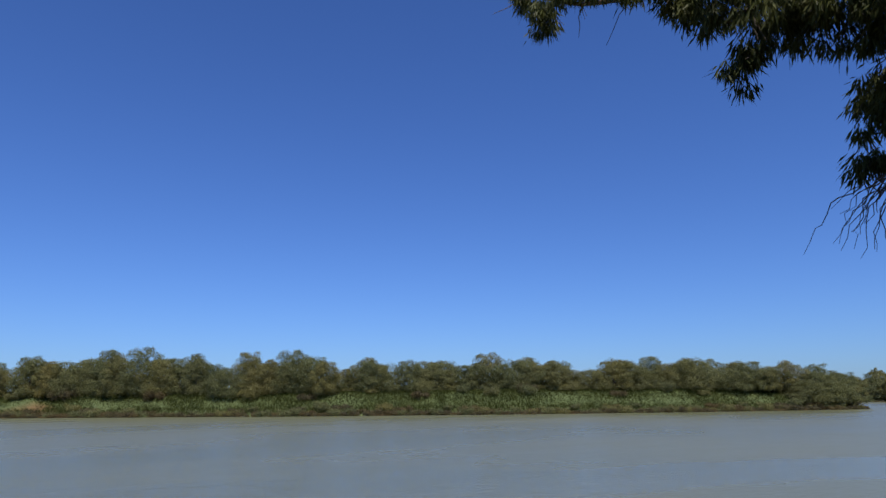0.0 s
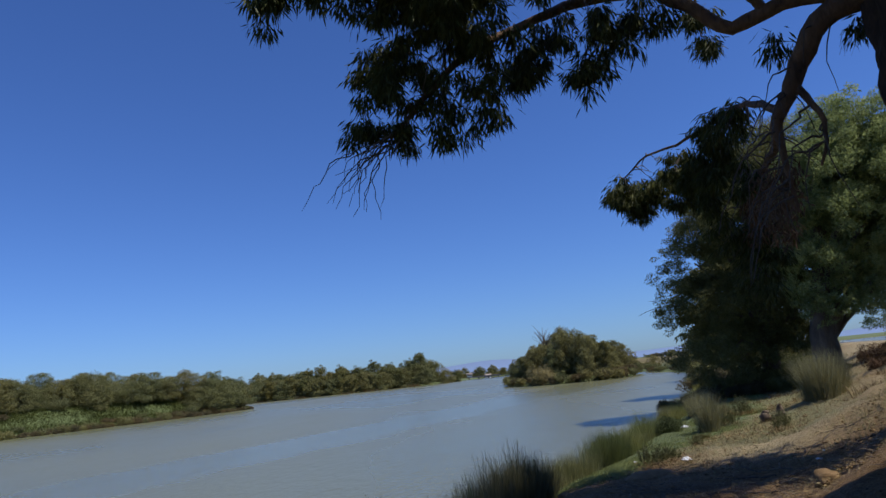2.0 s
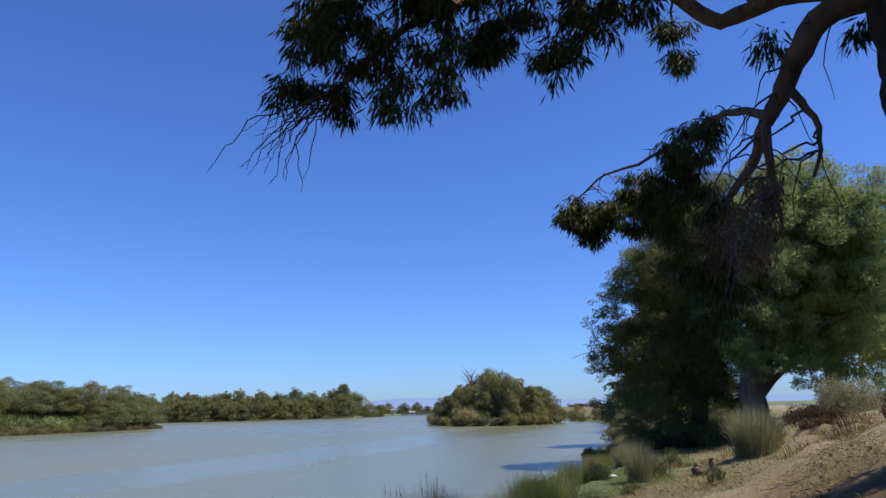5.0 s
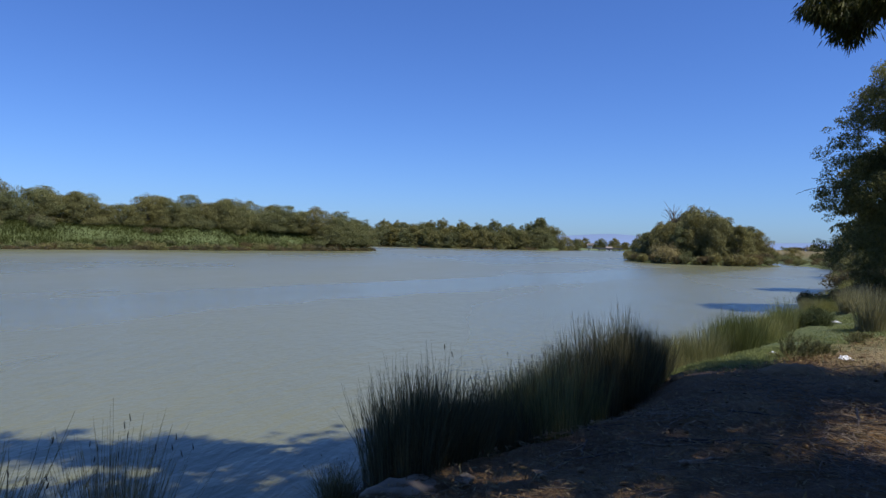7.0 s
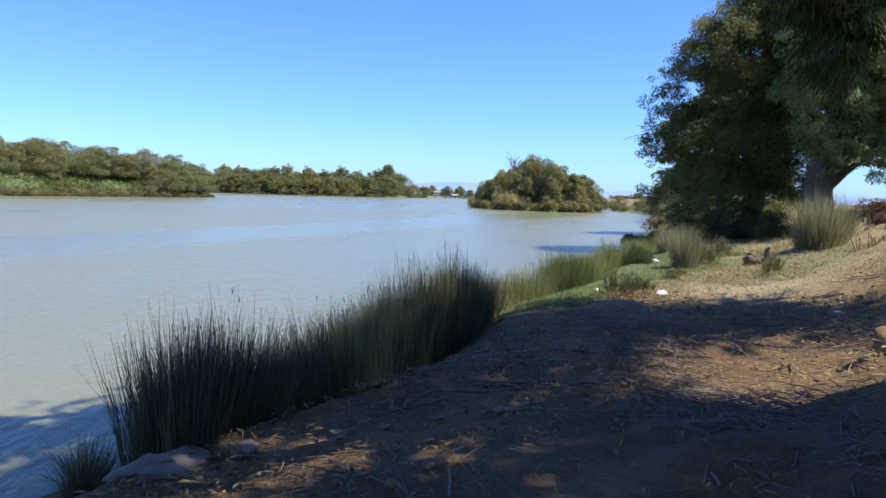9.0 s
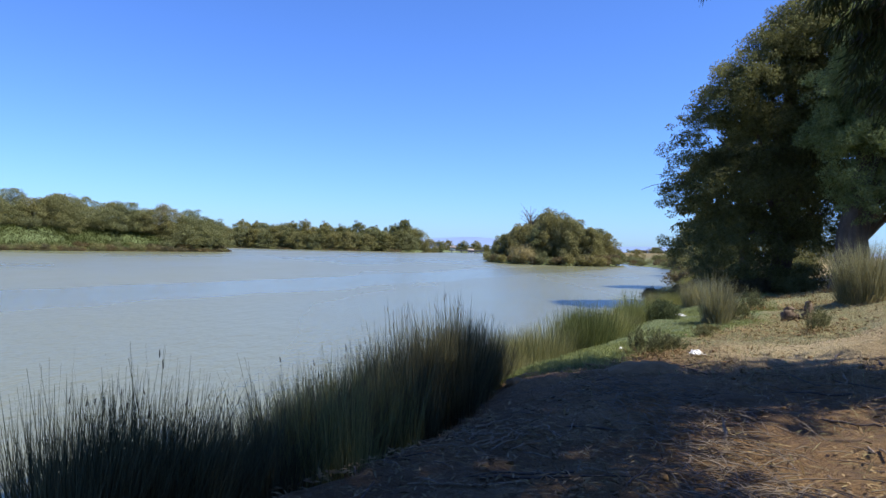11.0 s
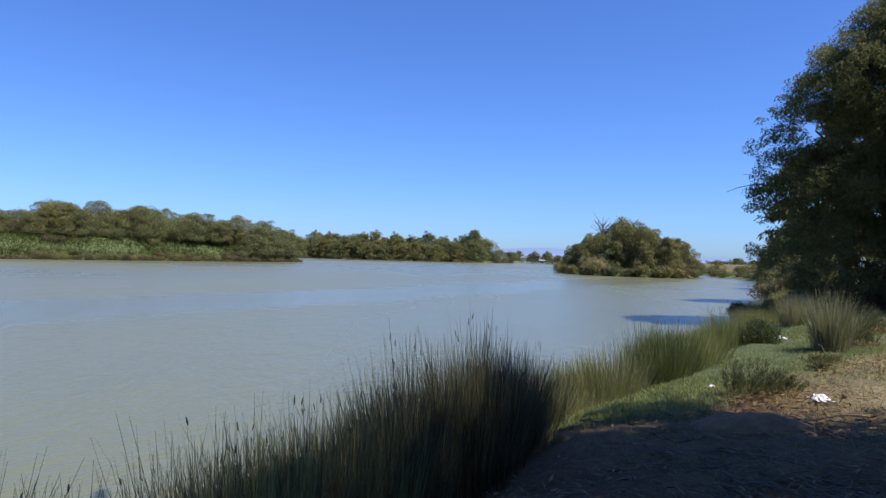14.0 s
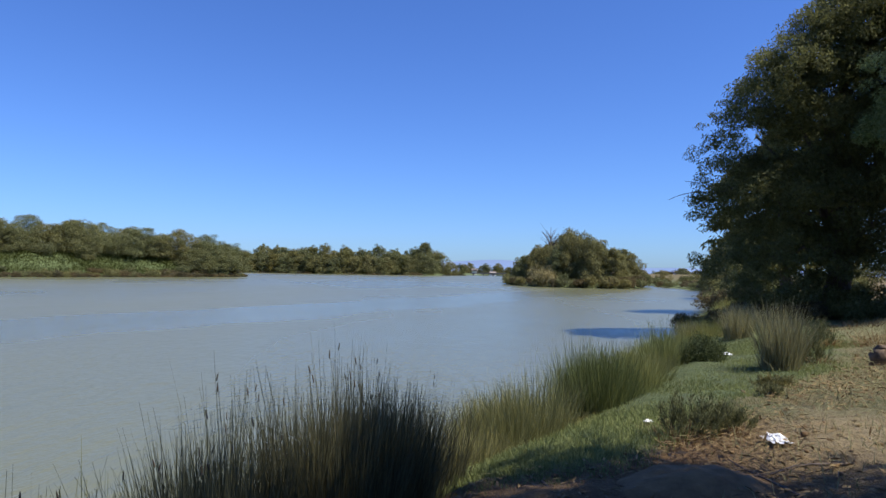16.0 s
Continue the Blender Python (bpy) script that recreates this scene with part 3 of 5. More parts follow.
slope = [make_bush("slope_bush", 4.2, 2.8, 14, 2100, 0.28, WILLOW, "rounded olive bush on the green slope of the far bank", "bush", "bushes on the far slope"),
         make_bush("slope_bush", 3.4, 2.2, 12, 1900, 0.28, ISLE, "brownish olive bush on the green slope of the far bank", "bush", "bushes on the far slope")]
spots = []
for i in range(22):
    p, inland = along_left(0.18 + 0.77 * (i + rng.uniform(-0.45, 0.45)) / 22)
    q = p + inland * rng.uniform(8.0, 12.5)
    spots.append((q[0], q[1], rng.uniform(0.6, 1.25), rng.uniform(0.8, 1.3)))
planted(slope, spots)
k = 110000
roots = np.array([np.append(p + inland * d, 0) for (p, inland), d in ((along_left(0.18 + 0.79 * u), w) for u, w in zip(rng.random(k), rng.uniform(0.5, 15.0, k)))])
roots[:, 2] = land(roots[:, 0], roots[:, 1]) - 0.05
tall = rng.uniform(0.3, 1.0, k) * (0.8 + 0.4 * np.sin(roots[:, 0] * 0.23) * np.sin(roots[:, 1] * 0.19))
side = unit(rng.normal(size=(k, 3)) * (1, 1, 0)) * 0.055
tip = roots + np.stack([rng.normal(size=k) * 0.35, rng.normal(size=k) * 0.35, tall], 1)
bed = mesh_of("reed_bed", np.stack([roots - side, roots + side, tip], 1).reshape(-1, 3), np.arange(k * 3).reshape(k, 3), BANK_REED)
tagged(put("reed_bed", bed), "bright green reeds in front of the far woods", "reeds", kind="stuff")

# the wooded island
rng = np.random.default_rng(22)
G3 = "trees on the island"
isle = [make_tree("island_tree", 7.0, 4.2, 48, 12500, 0.28, ISLE, "dense olive-green tree on the small island", "tree", G3, low=0.05),
        make_tree("island_tree", 6.2, 4.6, 50, 12500, 0.28, ISLE, "low spreading olive tree on the small island", "tree", G3, low=0.03),
        make_tree("island_tree", 7.5, 3.6, 44, 11500, 0.28, WILLOW, "rounded green tree on the small island", "tree", G3, low=0.05)]
spots = []
for i in range(46):
    a, q = i * 2.39996, math.sqrt((i + 0.5) / 46)
    x, y = 18.2 + 9.2 * q * math.cos(a), 119 + 15.5 * q * math.sin(a)
    rise = float(np.interp(x * 116 / y, [6.5, 8.5, 11, 13.5, 16, 17.5, 20, 22.6, 25.5, 27.6, 29.5], [2.8, 4.4, 4.9, 6.2, 8.2, 7.9, 6.6, 6.2, 4.9, 3.2, 2.2])) * rng.uniform(0.66, 1.06)
    sc = 0.36 + 0.05 * rise
    spots.append((x, y, sc, rise / (sc * (7.0, 6.2, 7.5)[i % 3])))
planted(isle, spots)
pale = make_bush("island_bush", 4.2, 3.6, 9, 1500, 0.3, STRAW, "pale grey-green bush on the island's shore", "bush")
pale.matrix_basis = turned(11.6, 104.6, 0.3, 30, 0.85, 0.9)
G4 = "scrub round the island"
ring = [make_bush("shore_bush", 3.4, 1.8, 8, 1200, 0.32, ISLE, "olive scrub at the island's waterline", "bush", G4),
        make_bush("shore_bush", 3.0, 1.6, 8, 1200, 0.32, SCRUB, "brown-green scrub at the island's waterline", "bush", G4)]
spots = []
for i in range(30):
    a = radians(150 + 240 * (i + rng.uniform(-0.3, 0.3)) / 24)
    spots.append((18.2 + (10.7 if math.cos(a) < 0.3 else 9.2) * math.cos(a), 119 + 18.4 * math.sin(a), rng.uniform(0.75, 1.1), rng.uniform(0.8, 1.1)))
planted(ring, spots)
snag = new("dead_tree")
tagged(snag, "bare grey dead tree standing out of the island's crown", "tree")
put("trunk", mesh_of("trunk", *tube(bent([(0, 0, -0.3), (0.2, 0, 4), (0, 0.2, 6.8)], 7), np.linspace(0.12, 0.03, 7), 7), BARK_FAR, True), snag)
br = []
for i in range(46):
    z0 = rng.uniform(4.0, 7.0)
    a = rng.uniform(0, 6.28)
    e = np.array((math.cos(a) * rng.uniform(0.4, 2.1), math.sin(a) * 1.4, z0 + rng.uniform(0.3, 2.6)))
    br.append(tube(bent([(0.1, 0.1, z0), e * (0.5, 0.5, 0) + (0, 0, (z0 + e[2]) / 2 + 0.1), e], 5), np.linspace(0.036, 0.014, 5), 4))
put("branching", mesh_of("branching", *joined(br), BARK_FAR, True), snag)
snag.matrix_basis = pose(13.4, 115.5, height(13.4, 115.5)) @ Matrix.Diagonal((1.15, 1.0, 0.98, 1))

# woods at the far end of the reach
rng = np.random.default_rng(23)
G5 = "trees at the far end of the river"
away = [make_tree("distant_tree", 10, 5.6, 44, 4200, 0.56, WILLOW, "olive tree at the far end of the river", "tree", G5, low=0.02),
        make_tree("distant_tree", 9, 6.2, 44, 4200, 0.56, ISLE, "broad brownish-green tree at the far end of the river", "tree", G5, low=0.05),
        make_tree("distant_tree", 11, 5.0, 40, 4000, 0.56, GUM_FAR, "dark green tree at the far end of the river", "tree", G5, low=0.02)]
spots = []
for i in range(40):
    x = -118 + 104 * (i + rng.uniform(-0.3, 0.3)) / 40
    edge = float(np.interp(x, [-95, -45, -12], [293, 284, 300]))
    spots.append((x, edge + rng.uniform(1, 6), rng.uniform(0.75, 1.0), rng.uniform(0.72, 0.98)))
    spots.append((x + 2, edge + rng.uniform(12, 20), rng.uniform(0.9, 1.1), rng.uniform(0.88, 1.08)))
spots += [(-15, 310, 0.8, 1.0), (-25, 308, 1.0, 1.0), (-9, 318, 0.8, 1.0), (-5, 322, 0.7, 0.9)]
for i in range(16):
    spots.append((-6 + 38 * i / 16 + rng.uniform(-1, 1), 376 + rng.uniform(0, 12), rng.uniform(0.35, 0.62), rng.uniform(0.8, 1.1)))
spots += [(36.2, 133, 0.25, 1.0), (75, 250, 0.4, 0.7), (82, 262, 0.35, 0.7), (58, 192, 0.33, 0.6), (66, 205, 0.3, 0.6)]
spots += [(22.5, 60, 0.5, 1.0), (23.5, 66, 0.5, 1.05), (26.5, 74, 0.52, 1.0), (29, 83, 0.5, 1.0), (31.5, 90, 0.5, 1.0), (20.5, 53, 0.45, 0.9), (34.5, 92, 0.52, 1.1), (37, 100, 0.6, 1.1), (40, 108, 0.65, 1.15), (43, 118, 0.55, 1.0), (33, 83, 0.45, 1.0), (46, 128, 0.5, 0.9), (50, 145, 0.45, 0.8)]
planted(away, spots)
tall_one = make_tree("distant_tree", 13.6, 5.6, 34, 3600, 0.56, GUM_FAR, "tall round-headed dark tree at the far end of the river", "tree", G5, low=0.52)
tall_one.matrix_basis = turned(-20.5, 309, height(-20.5, 309) - 0.1, 40)
spots = []
for i in range(44):
    y = 46 + 190 * (i / 44) ** 1.6 + rng.uniform(-1.5, 1.5)
    spots.append((float(shore(y)) + rng.uniform(0.2, 1.6), y, rng.uniform(0.4, 0.8) * (0.7 + y / 300), rng.uniform(0.7, 1.1)))
for i in range(16):
    y = 94 + 3.2 * i
    spots.append((float(shore(y)) + rng.uniform(1.5, 9.0), y, rng.uniform(0.5, 0.85), rng.uniform(0.6, 0.9)))
for i in range(34):
    x = -118 + 108 * (i + rng.uniform(-0.3, 0.3)) / 34
    spots.append((x, float(np.interp(x, [-95, -45, -12], [293, 284, 300])) - 1.5, rng.uniform(0.9, 1.4), rng.uniform(0.8, 1.1)))
for i in range(26):
    spots.append((34 + 4.2 * i + rng.uniform(-1, 1), 374 + 0.1 * i + rng.uniform(0, 12), rng.uniform(1.3, 2.1), rng.uniform(0.8, 1.1)))
for b in fringe:
    c = copy_thing(b, Matrix.Identity(4))
    c["label"], c["group"] = "brownish green scrub on the low shore far up the river", "scrub up the river"
    b["spare"] = c.name
planted([bpy.data.objects[b["spare"]] for b in fringe], spots)


# ---- the grove of eucalyptus on the near bank ----
def grove_tree(label, x, y, thick, trunk_pts, lobes, leaves, leaf, mat, droop, swell=1.0):
    """A large tree with the trunk through trunk_pts and leaf masses at lobes, all relative to its base."""
    root = new("eucalyptus_tree")
    lobes = [(a, b, c, r * swell) for a, b, c, r in lobes]
    tp = bent(trunk_pts, 12, 0.03)
    flare = np.linspace(1.0, 0.35, 12) * thick
    flare[0] *= 1.5
    flare[1] *= 1.15
    put("trunk", mesh_of("trunk", *tube(tp, flare, 12, 0.06), BARK_FAR, True), root)
    limbs = []
    for lo in sorted(lobes, key=lambda q: -q[3])[:16]:
        e = np.array(lo[:3])
        s = tp[min(11, max(3, int(12 * 0.6 * e[2] / max(tp[-1][2], 1))))]
        limbs.append(tube(bent([s, (s + e) * 0.5 + (0, 0, 0.5), e], 7, 0.08), np.linspace(thick * 0.22, 0.03, 7), 6))
    put("branching", mesh_of("branching", *joined(limbs), BARK_FAR, True), root)
    put("crown", mesh_of("crown", *spray_leaves(lobes, leaves, leaf, leaf * 0.42, droop), mat), root)
    root.matrix_basis = pose(x, y, height(x, y) - 0.05)
    return tagged(root, label, "tree", "eucalyptus grove")


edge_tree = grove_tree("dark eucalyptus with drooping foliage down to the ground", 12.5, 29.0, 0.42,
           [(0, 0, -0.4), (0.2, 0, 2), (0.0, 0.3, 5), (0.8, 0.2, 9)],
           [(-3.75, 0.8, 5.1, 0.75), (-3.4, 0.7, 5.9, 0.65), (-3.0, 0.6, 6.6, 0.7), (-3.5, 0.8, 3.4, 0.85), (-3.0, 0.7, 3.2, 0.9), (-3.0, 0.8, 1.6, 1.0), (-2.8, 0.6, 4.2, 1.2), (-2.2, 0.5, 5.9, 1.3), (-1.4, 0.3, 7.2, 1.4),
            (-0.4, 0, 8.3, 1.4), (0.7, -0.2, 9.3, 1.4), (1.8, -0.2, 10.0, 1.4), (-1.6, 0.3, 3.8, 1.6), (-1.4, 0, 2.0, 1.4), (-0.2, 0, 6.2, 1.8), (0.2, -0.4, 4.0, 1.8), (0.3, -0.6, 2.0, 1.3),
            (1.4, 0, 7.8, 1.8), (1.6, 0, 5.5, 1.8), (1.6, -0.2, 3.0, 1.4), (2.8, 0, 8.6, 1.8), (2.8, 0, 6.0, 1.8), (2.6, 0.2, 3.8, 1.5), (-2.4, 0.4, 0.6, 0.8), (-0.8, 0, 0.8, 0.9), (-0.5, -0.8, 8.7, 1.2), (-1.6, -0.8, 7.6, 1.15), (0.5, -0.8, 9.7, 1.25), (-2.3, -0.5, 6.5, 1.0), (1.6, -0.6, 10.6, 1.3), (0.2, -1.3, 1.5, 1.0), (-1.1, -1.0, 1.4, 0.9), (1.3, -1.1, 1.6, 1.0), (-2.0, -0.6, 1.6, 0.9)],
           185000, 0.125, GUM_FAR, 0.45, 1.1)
grove_tree("tall eucalyptus with leaves coloured as sunlit and a thick pale trunk", 13.6, 26.0, 0.62,
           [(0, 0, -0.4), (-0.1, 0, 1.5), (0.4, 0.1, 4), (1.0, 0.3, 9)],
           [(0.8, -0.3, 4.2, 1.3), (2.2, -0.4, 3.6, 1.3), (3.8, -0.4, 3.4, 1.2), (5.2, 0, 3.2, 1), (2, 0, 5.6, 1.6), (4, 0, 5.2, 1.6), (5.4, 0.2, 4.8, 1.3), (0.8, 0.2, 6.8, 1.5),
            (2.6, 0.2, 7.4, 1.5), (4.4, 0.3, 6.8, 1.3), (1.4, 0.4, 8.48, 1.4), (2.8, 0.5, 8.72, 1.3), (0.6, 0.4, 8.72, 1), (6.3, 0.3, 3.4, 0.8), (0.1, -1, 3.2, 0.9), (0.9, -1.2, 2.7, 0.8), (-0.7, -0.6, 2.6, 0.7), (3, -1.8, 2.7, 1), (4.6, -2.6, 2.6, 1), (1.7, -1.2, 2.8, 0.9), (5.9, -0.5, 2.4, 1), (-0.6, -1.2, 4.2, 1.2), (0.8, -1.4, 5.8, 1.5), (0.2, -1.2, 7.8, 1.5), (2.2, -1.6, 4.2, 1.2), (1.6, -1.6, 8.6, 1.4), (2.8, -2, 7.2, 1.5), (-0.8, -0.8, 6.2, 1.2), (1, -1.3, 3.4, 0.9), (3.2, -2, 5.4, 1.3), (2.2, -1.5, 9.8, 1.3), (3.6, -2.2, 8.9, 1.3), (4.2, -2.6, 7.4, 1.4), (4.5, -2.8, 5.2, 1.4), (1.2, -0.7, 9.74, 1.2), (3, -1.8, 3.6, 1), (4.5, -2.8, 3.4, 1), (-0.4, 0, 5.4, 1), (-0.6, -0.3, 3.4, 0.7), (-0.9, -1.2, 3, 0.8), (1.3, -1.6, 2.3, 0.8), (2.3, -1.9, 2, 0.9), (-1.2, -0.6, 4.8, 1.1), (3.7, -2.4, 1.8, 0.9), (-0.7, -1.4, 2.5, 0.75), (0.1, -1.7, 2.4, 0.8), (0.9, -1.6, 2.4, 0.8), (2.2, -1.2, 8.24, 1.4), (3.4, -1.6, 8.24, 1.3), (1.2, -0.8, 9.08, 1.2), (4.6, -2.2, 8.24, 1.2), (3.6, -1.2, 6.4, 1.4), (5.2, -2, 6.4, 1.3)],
           165000, 0.13, GUM_LIT, 0.4, 1.04)
grove_tree("grey-green eucalyptus standing behind the grove", 20.5, 31.5, 0.4,
           [(0, 0, -0.4), (0.1, 0, 2), (-0.2, 0.3, 5), (0.2, 0.2, 8)],
           [(-1.5, 0, 3.0, 1.5), (0.5, -0.6, 2.8, 1.5), (2.4, 0, 2.6, 1.4), (-1.5, 0, 4.2, 1.6), (0.5, 0, 4.0, 1.6), (2.4, 0, 3.8, 1.4), (-0.6, 0.2, 6.4, 1.7), (1.6, 0, 6.2, 1.6), (0.4, 0.3, 8.4, 1.5), (-1.8, 0, 8.0, 1.2), (2.6, 0, 7.8, 1.0)],
           15000, 0.34, GUM_LIT, 0.8)
grove_tree("shaded eucalyptus leaning over the river bank", 17.5, 43.0, 0.35,
           [(0, 0, -0.4), (-0.2, 0, 2), (-0.4, 0.3, 5), (0.2, 0.2, 8)],
           [(-2.5, 0, 3.6, 1.5), (-0.5, 0, 3.0, 1.8), (-2.8, 0, 5.8, 1.3), (-0.6, 0.2, 6.4, 1.9), (1.6, 0, 5.2, 1.9), (0.4, 0.3, 8.4, 1.6), (2.6, 0, 7.4, 1.4), (2.5, 0, 2.6, 1.6)],
           15000, 0.38, GUM_FAR, 0.8)

dead_branch = bent([(9.6, 29.4, 5.0), (8.9, 29.5, 4.8), (8.1, 29.5, 4.75), (7.5, 29.6, 4.55)], 9, 0.03)
fork = bent([(8.9, 29.5, 4.8), (8.4, 29.4, 5.1), (8.0, 29.5, 5.15)], 6, 0.02)
put("dead_branch", mesh_of("dead_branch", *joined([tube(dead_branch, np.linspace(0.024, 0.008, 9), 5), tube(fork, np.linspace(0.014, 0.006, 6), 5)]), BARK_FAR, True), edge_tree, "bare dead branch", edge_tree.matrix_basis.inverted())

# ---- the eucalyptus that overhangs the path ----
rng = np.random.default_rng(24)
gum = new("overhanging_eucalyptus")
tagged(gum, "large rough-barked eucalyptus with drooping leafy branches over the bank", "tree")
GUM_SCALE, GUM_AT = 0.885, (0.259, 0.813, 0.296)
gum.matrix_basis = pose(*GUM_AT) @ Matrix.Diagonal((GUM_SCALE, GUM_SCALE, GUM_SCALE, 1))
TX, TY = 4.75, 5.3
trunk_line = bent(  # leans a little to the river
    [(TX + 0.12, TY - 0.2, 1.0), (TX + 0.06, TY - 0.15, 3.2), (TX - 0.1, TY, 5.2), (TX - 0.2, TY + 0.1, 7.2), (TX + 0.3, TY - 0.3, 11)], 60)
rad = np.interp(np.linspace(0, 1, 60), [0, 0.08, 0.35, 0.55, 0.62, 1], [0.68, 0.5, 0.46, 0.5, 0.4, 0.16])
tv, tf = tube(trunk_line, rad, 48)
ang = np.arctan2(tv[:, 1] - TY, tv[:, 0] - TX)
ridge = 0.045 * np.sin(ang * 11 + tv[:, 2] * 1.3 + 2 * np.sin(tv[:, 2] * 2.1)) + 0.035 * np.sin(ang * 17 - tv[:, 2] * 3.1 + np.sin(tv[:, 2] * 5))
cen = np.stack([np.interp(tv[:, 2], trunk_line[:, 2], trunk_line[:, 0]), np.interp(tv[:, 2], trunk_line[:, 2], trunk_line[:, 1]), tv[:, 2]], 1)
tv = tv + unit((tv - cen) * (1, 1, 0)) * ridge[:, None]
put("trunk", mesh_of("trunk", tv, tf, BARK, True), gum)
put("bark_flap", mesh_of("bark_flap", *tube(bent([(4.24, 5.52, 5.35), (4.3, 5.25, 5.42), (4.6, 4.95, 5.46), (4.95, 4.9, 5.5)], 9), [0.02, 0.06, 0.075, 0.08, 0.08, 0.075, 0.07, 0.06, 0.02], 7, 0.12), BARK, True), gum, "torn strip of paler bark")


def limb(name, pts, r0, r1, n=16, sides=9, label=""):
    line = bent(pts, n, 0.012)
    put(name, mesh_of(name, *tube(line, np.linspace(r0, r1, n), sides, 0.05), BARK_LIMB, True), gum, label)
    return line


limb("limb", [(4.6, 5.45, 6.75), (4.16, 5.7, 6.8), (3.6, 6.08, 6.93), (3.0, 6.41, 6.84), (2.65, 6.59, 7.25), (2.13, 6.8, 7.72)], 0.125, 0.07, 18)
limb("limb", [(3.35, 6.2, 6.9), (3.15, 6.1, 7.25), (2.9, 5.9, 7.9), (2.6, 5.6, 8.8)], 0.07, 0.045)
limb_d = limb("limb", [(2.13, 6.80, 7.72), (1.28, 7.18, 7.84), (0.44, 7.07, 7.52), (-0.44, 6.85, 7.05), (-0.97, 6.87, 6.57), (-1.55, 6.85, 6.00)], 0.085, 0.03, 18)
limb_b = limb("limb", [(4.45, 5.5, 6.7), (3.89, 5.77, 6.55), (3.59, 5.96, 6.14), (3.4, 6.08, 5.74), (3.24, 6.17, 5.45)], 0.165, 0.08, 14)
limb_e = limb("limb", [(3.3, 6.25, 5.5), (3.75, 7.4, 5.45), (4.3, 9.0, 5.55), (4.8, 10.5, 5.6), (5.0, 11.0, 5.0)], 0.075, 0.02, 16)
limb_l = limb("limb", [(3.24, 6.17, 5.45), (3.24, 6.2, 5.0), (3.3, 6.25, 4.6), (3.34, 6.3, 4.3)], 0.06, 0.012, 10)
limb_f = limb("limb", [(3.45, 6.05, 5.85), (3.55, 5.9, 5.5), (3.62, 5.85, 5.15), (3.5, 5.9, 4.75)], 0.05, 0.015, 10)
limb_g = limb("limb", [(3.3, 6.2, 5.52), (3.41, 6.88, 5.93), (3.55, 7.71, 6.24), (3.75, 9.16, 6.54), (3.56, 10.54, 6.63), (3.2, 11.51, 6.74), (2.89, 12.03, 6.49)], 0.055, 0.014, 22)
limb_h = limb("limb", [(4.6, 5.3, 8.0), (3.4, 4.6, 8.8), (1.4, 4.6, 9.0), (-0.6, 5.9, 8.6), (-2.4, 5.95, 8.5), (-3.6, 5.5, 8.9), (-5.2, 5.7, 9.5), (-6.1, 5.8, 10.1)], 0.13, 0.02, 22)
limb("limb", [(4.8, 5.1, 9.5), (5.6, 3.6, 10.6), (6.4, 2.0, 11.3), (6.8, 0.4, 11.6)], 0.16, 0.04)
limb("limb", [(4.6, 5.3, 9.0), (3.6, 7.4, 10.2), (3.0, 8.8, 10.8)], 0.13, 0.04)
limb("limb", [(3.6, 7.4, 10.15), (3.85, 8.7, 9.7), (3.95, 9.4, 9.1), (4.0, 9.6, 8.3)], 0.05, 0.012, 12)
limb("limb", [(4.7, 5.2, 8.6), (2.6, 3.2, 9.8), (0.4, 1.4, 10.2), (-1.6, 0.6, 10)], 0.15, 0.03)

twigs, sprays = [], []


def spray(x, y, z, r, amount=1.0):
    sprays.append((x, y, z, r, amount))


# sprays along the drooping branch over the water, from its tip back to the trunk
for x, y, z, r in ((-1.88, 6.88, 6.29, 0.3), (-1.46, 6.79, 6.61, 0.34), (-1.69, 6.88, 6.98, 0.36), (-1.19, 6.79, 7.03, 0.38), (-0.77, 6.88, 6.43, 0.28), (-0.86, 6.79, 6.89, 0.3),
                   (-1.32, 6.97, 6.06, 0.28), (-0.68, 6.88, 6.01, 0.22), (-0.21, 6.88, 6.14, 0.24), (-0.26, 6.77, 6.69, 0.34), (-0.54, 6.60, 7.21, 0.36), (0.28, 6.96, 6.98, 0.36),
                   (0.79, 7.04, 7.26, 0.34), (1.33, 7.11, 6.91, 0.3), (1.54, 7.08, 7.44, 0.36), (1.90, 6.90, 7.15, 0.22), (4.0, 9.6, 8.05, 0.28), (3.96, 9.5, 8.6, 0.3), (1.27, 7.05, 6.60, 0.22), (0.38, 6.99, 6.66, 0.26), (2.10, 6.85, 7.35, 0.3)):
    spray(x, y, z, r)
# sprays of the upper branch
for x, y, z, r in ((-6.35, 5.8, 10.25, 0.34), (-6.0, 5.8, 9.75, 0.32), (-5.3, 5.7, 9.7, 0.34), (-1.1, 5.86, 8.48, 0.3), (-0.69, 5.86, 8.26, 0.28), (-4.0, 5.4, 9.2, 0.4), (-3.5, 5.4, 8.85, 0.38), (-2.7, 5.8, 7.45, 0.3), (-2.95, 5.7, 8.4, 0.42), (-2.3, 5.95, 8.05, 0.42),
                   (-1.5, 6.15, 8.15, 0.42), (-0.8, 6.3, 7.95, 0.42), (-0.2, 6.35, 7.9, 0.42), (-1.3, 6.2, 7.5, 0.36), (-0.6, 6.3, 7.35, 0.34), (-1.9, 6.1, 8.8, 0.42), (-0.1, 6.4, 7.1, 0.3),
                   (0.5, 6.4, 8.0, 0.42), (1.1, 6.3, 8.2, 0.42)):
    spray(x, y, z, r)
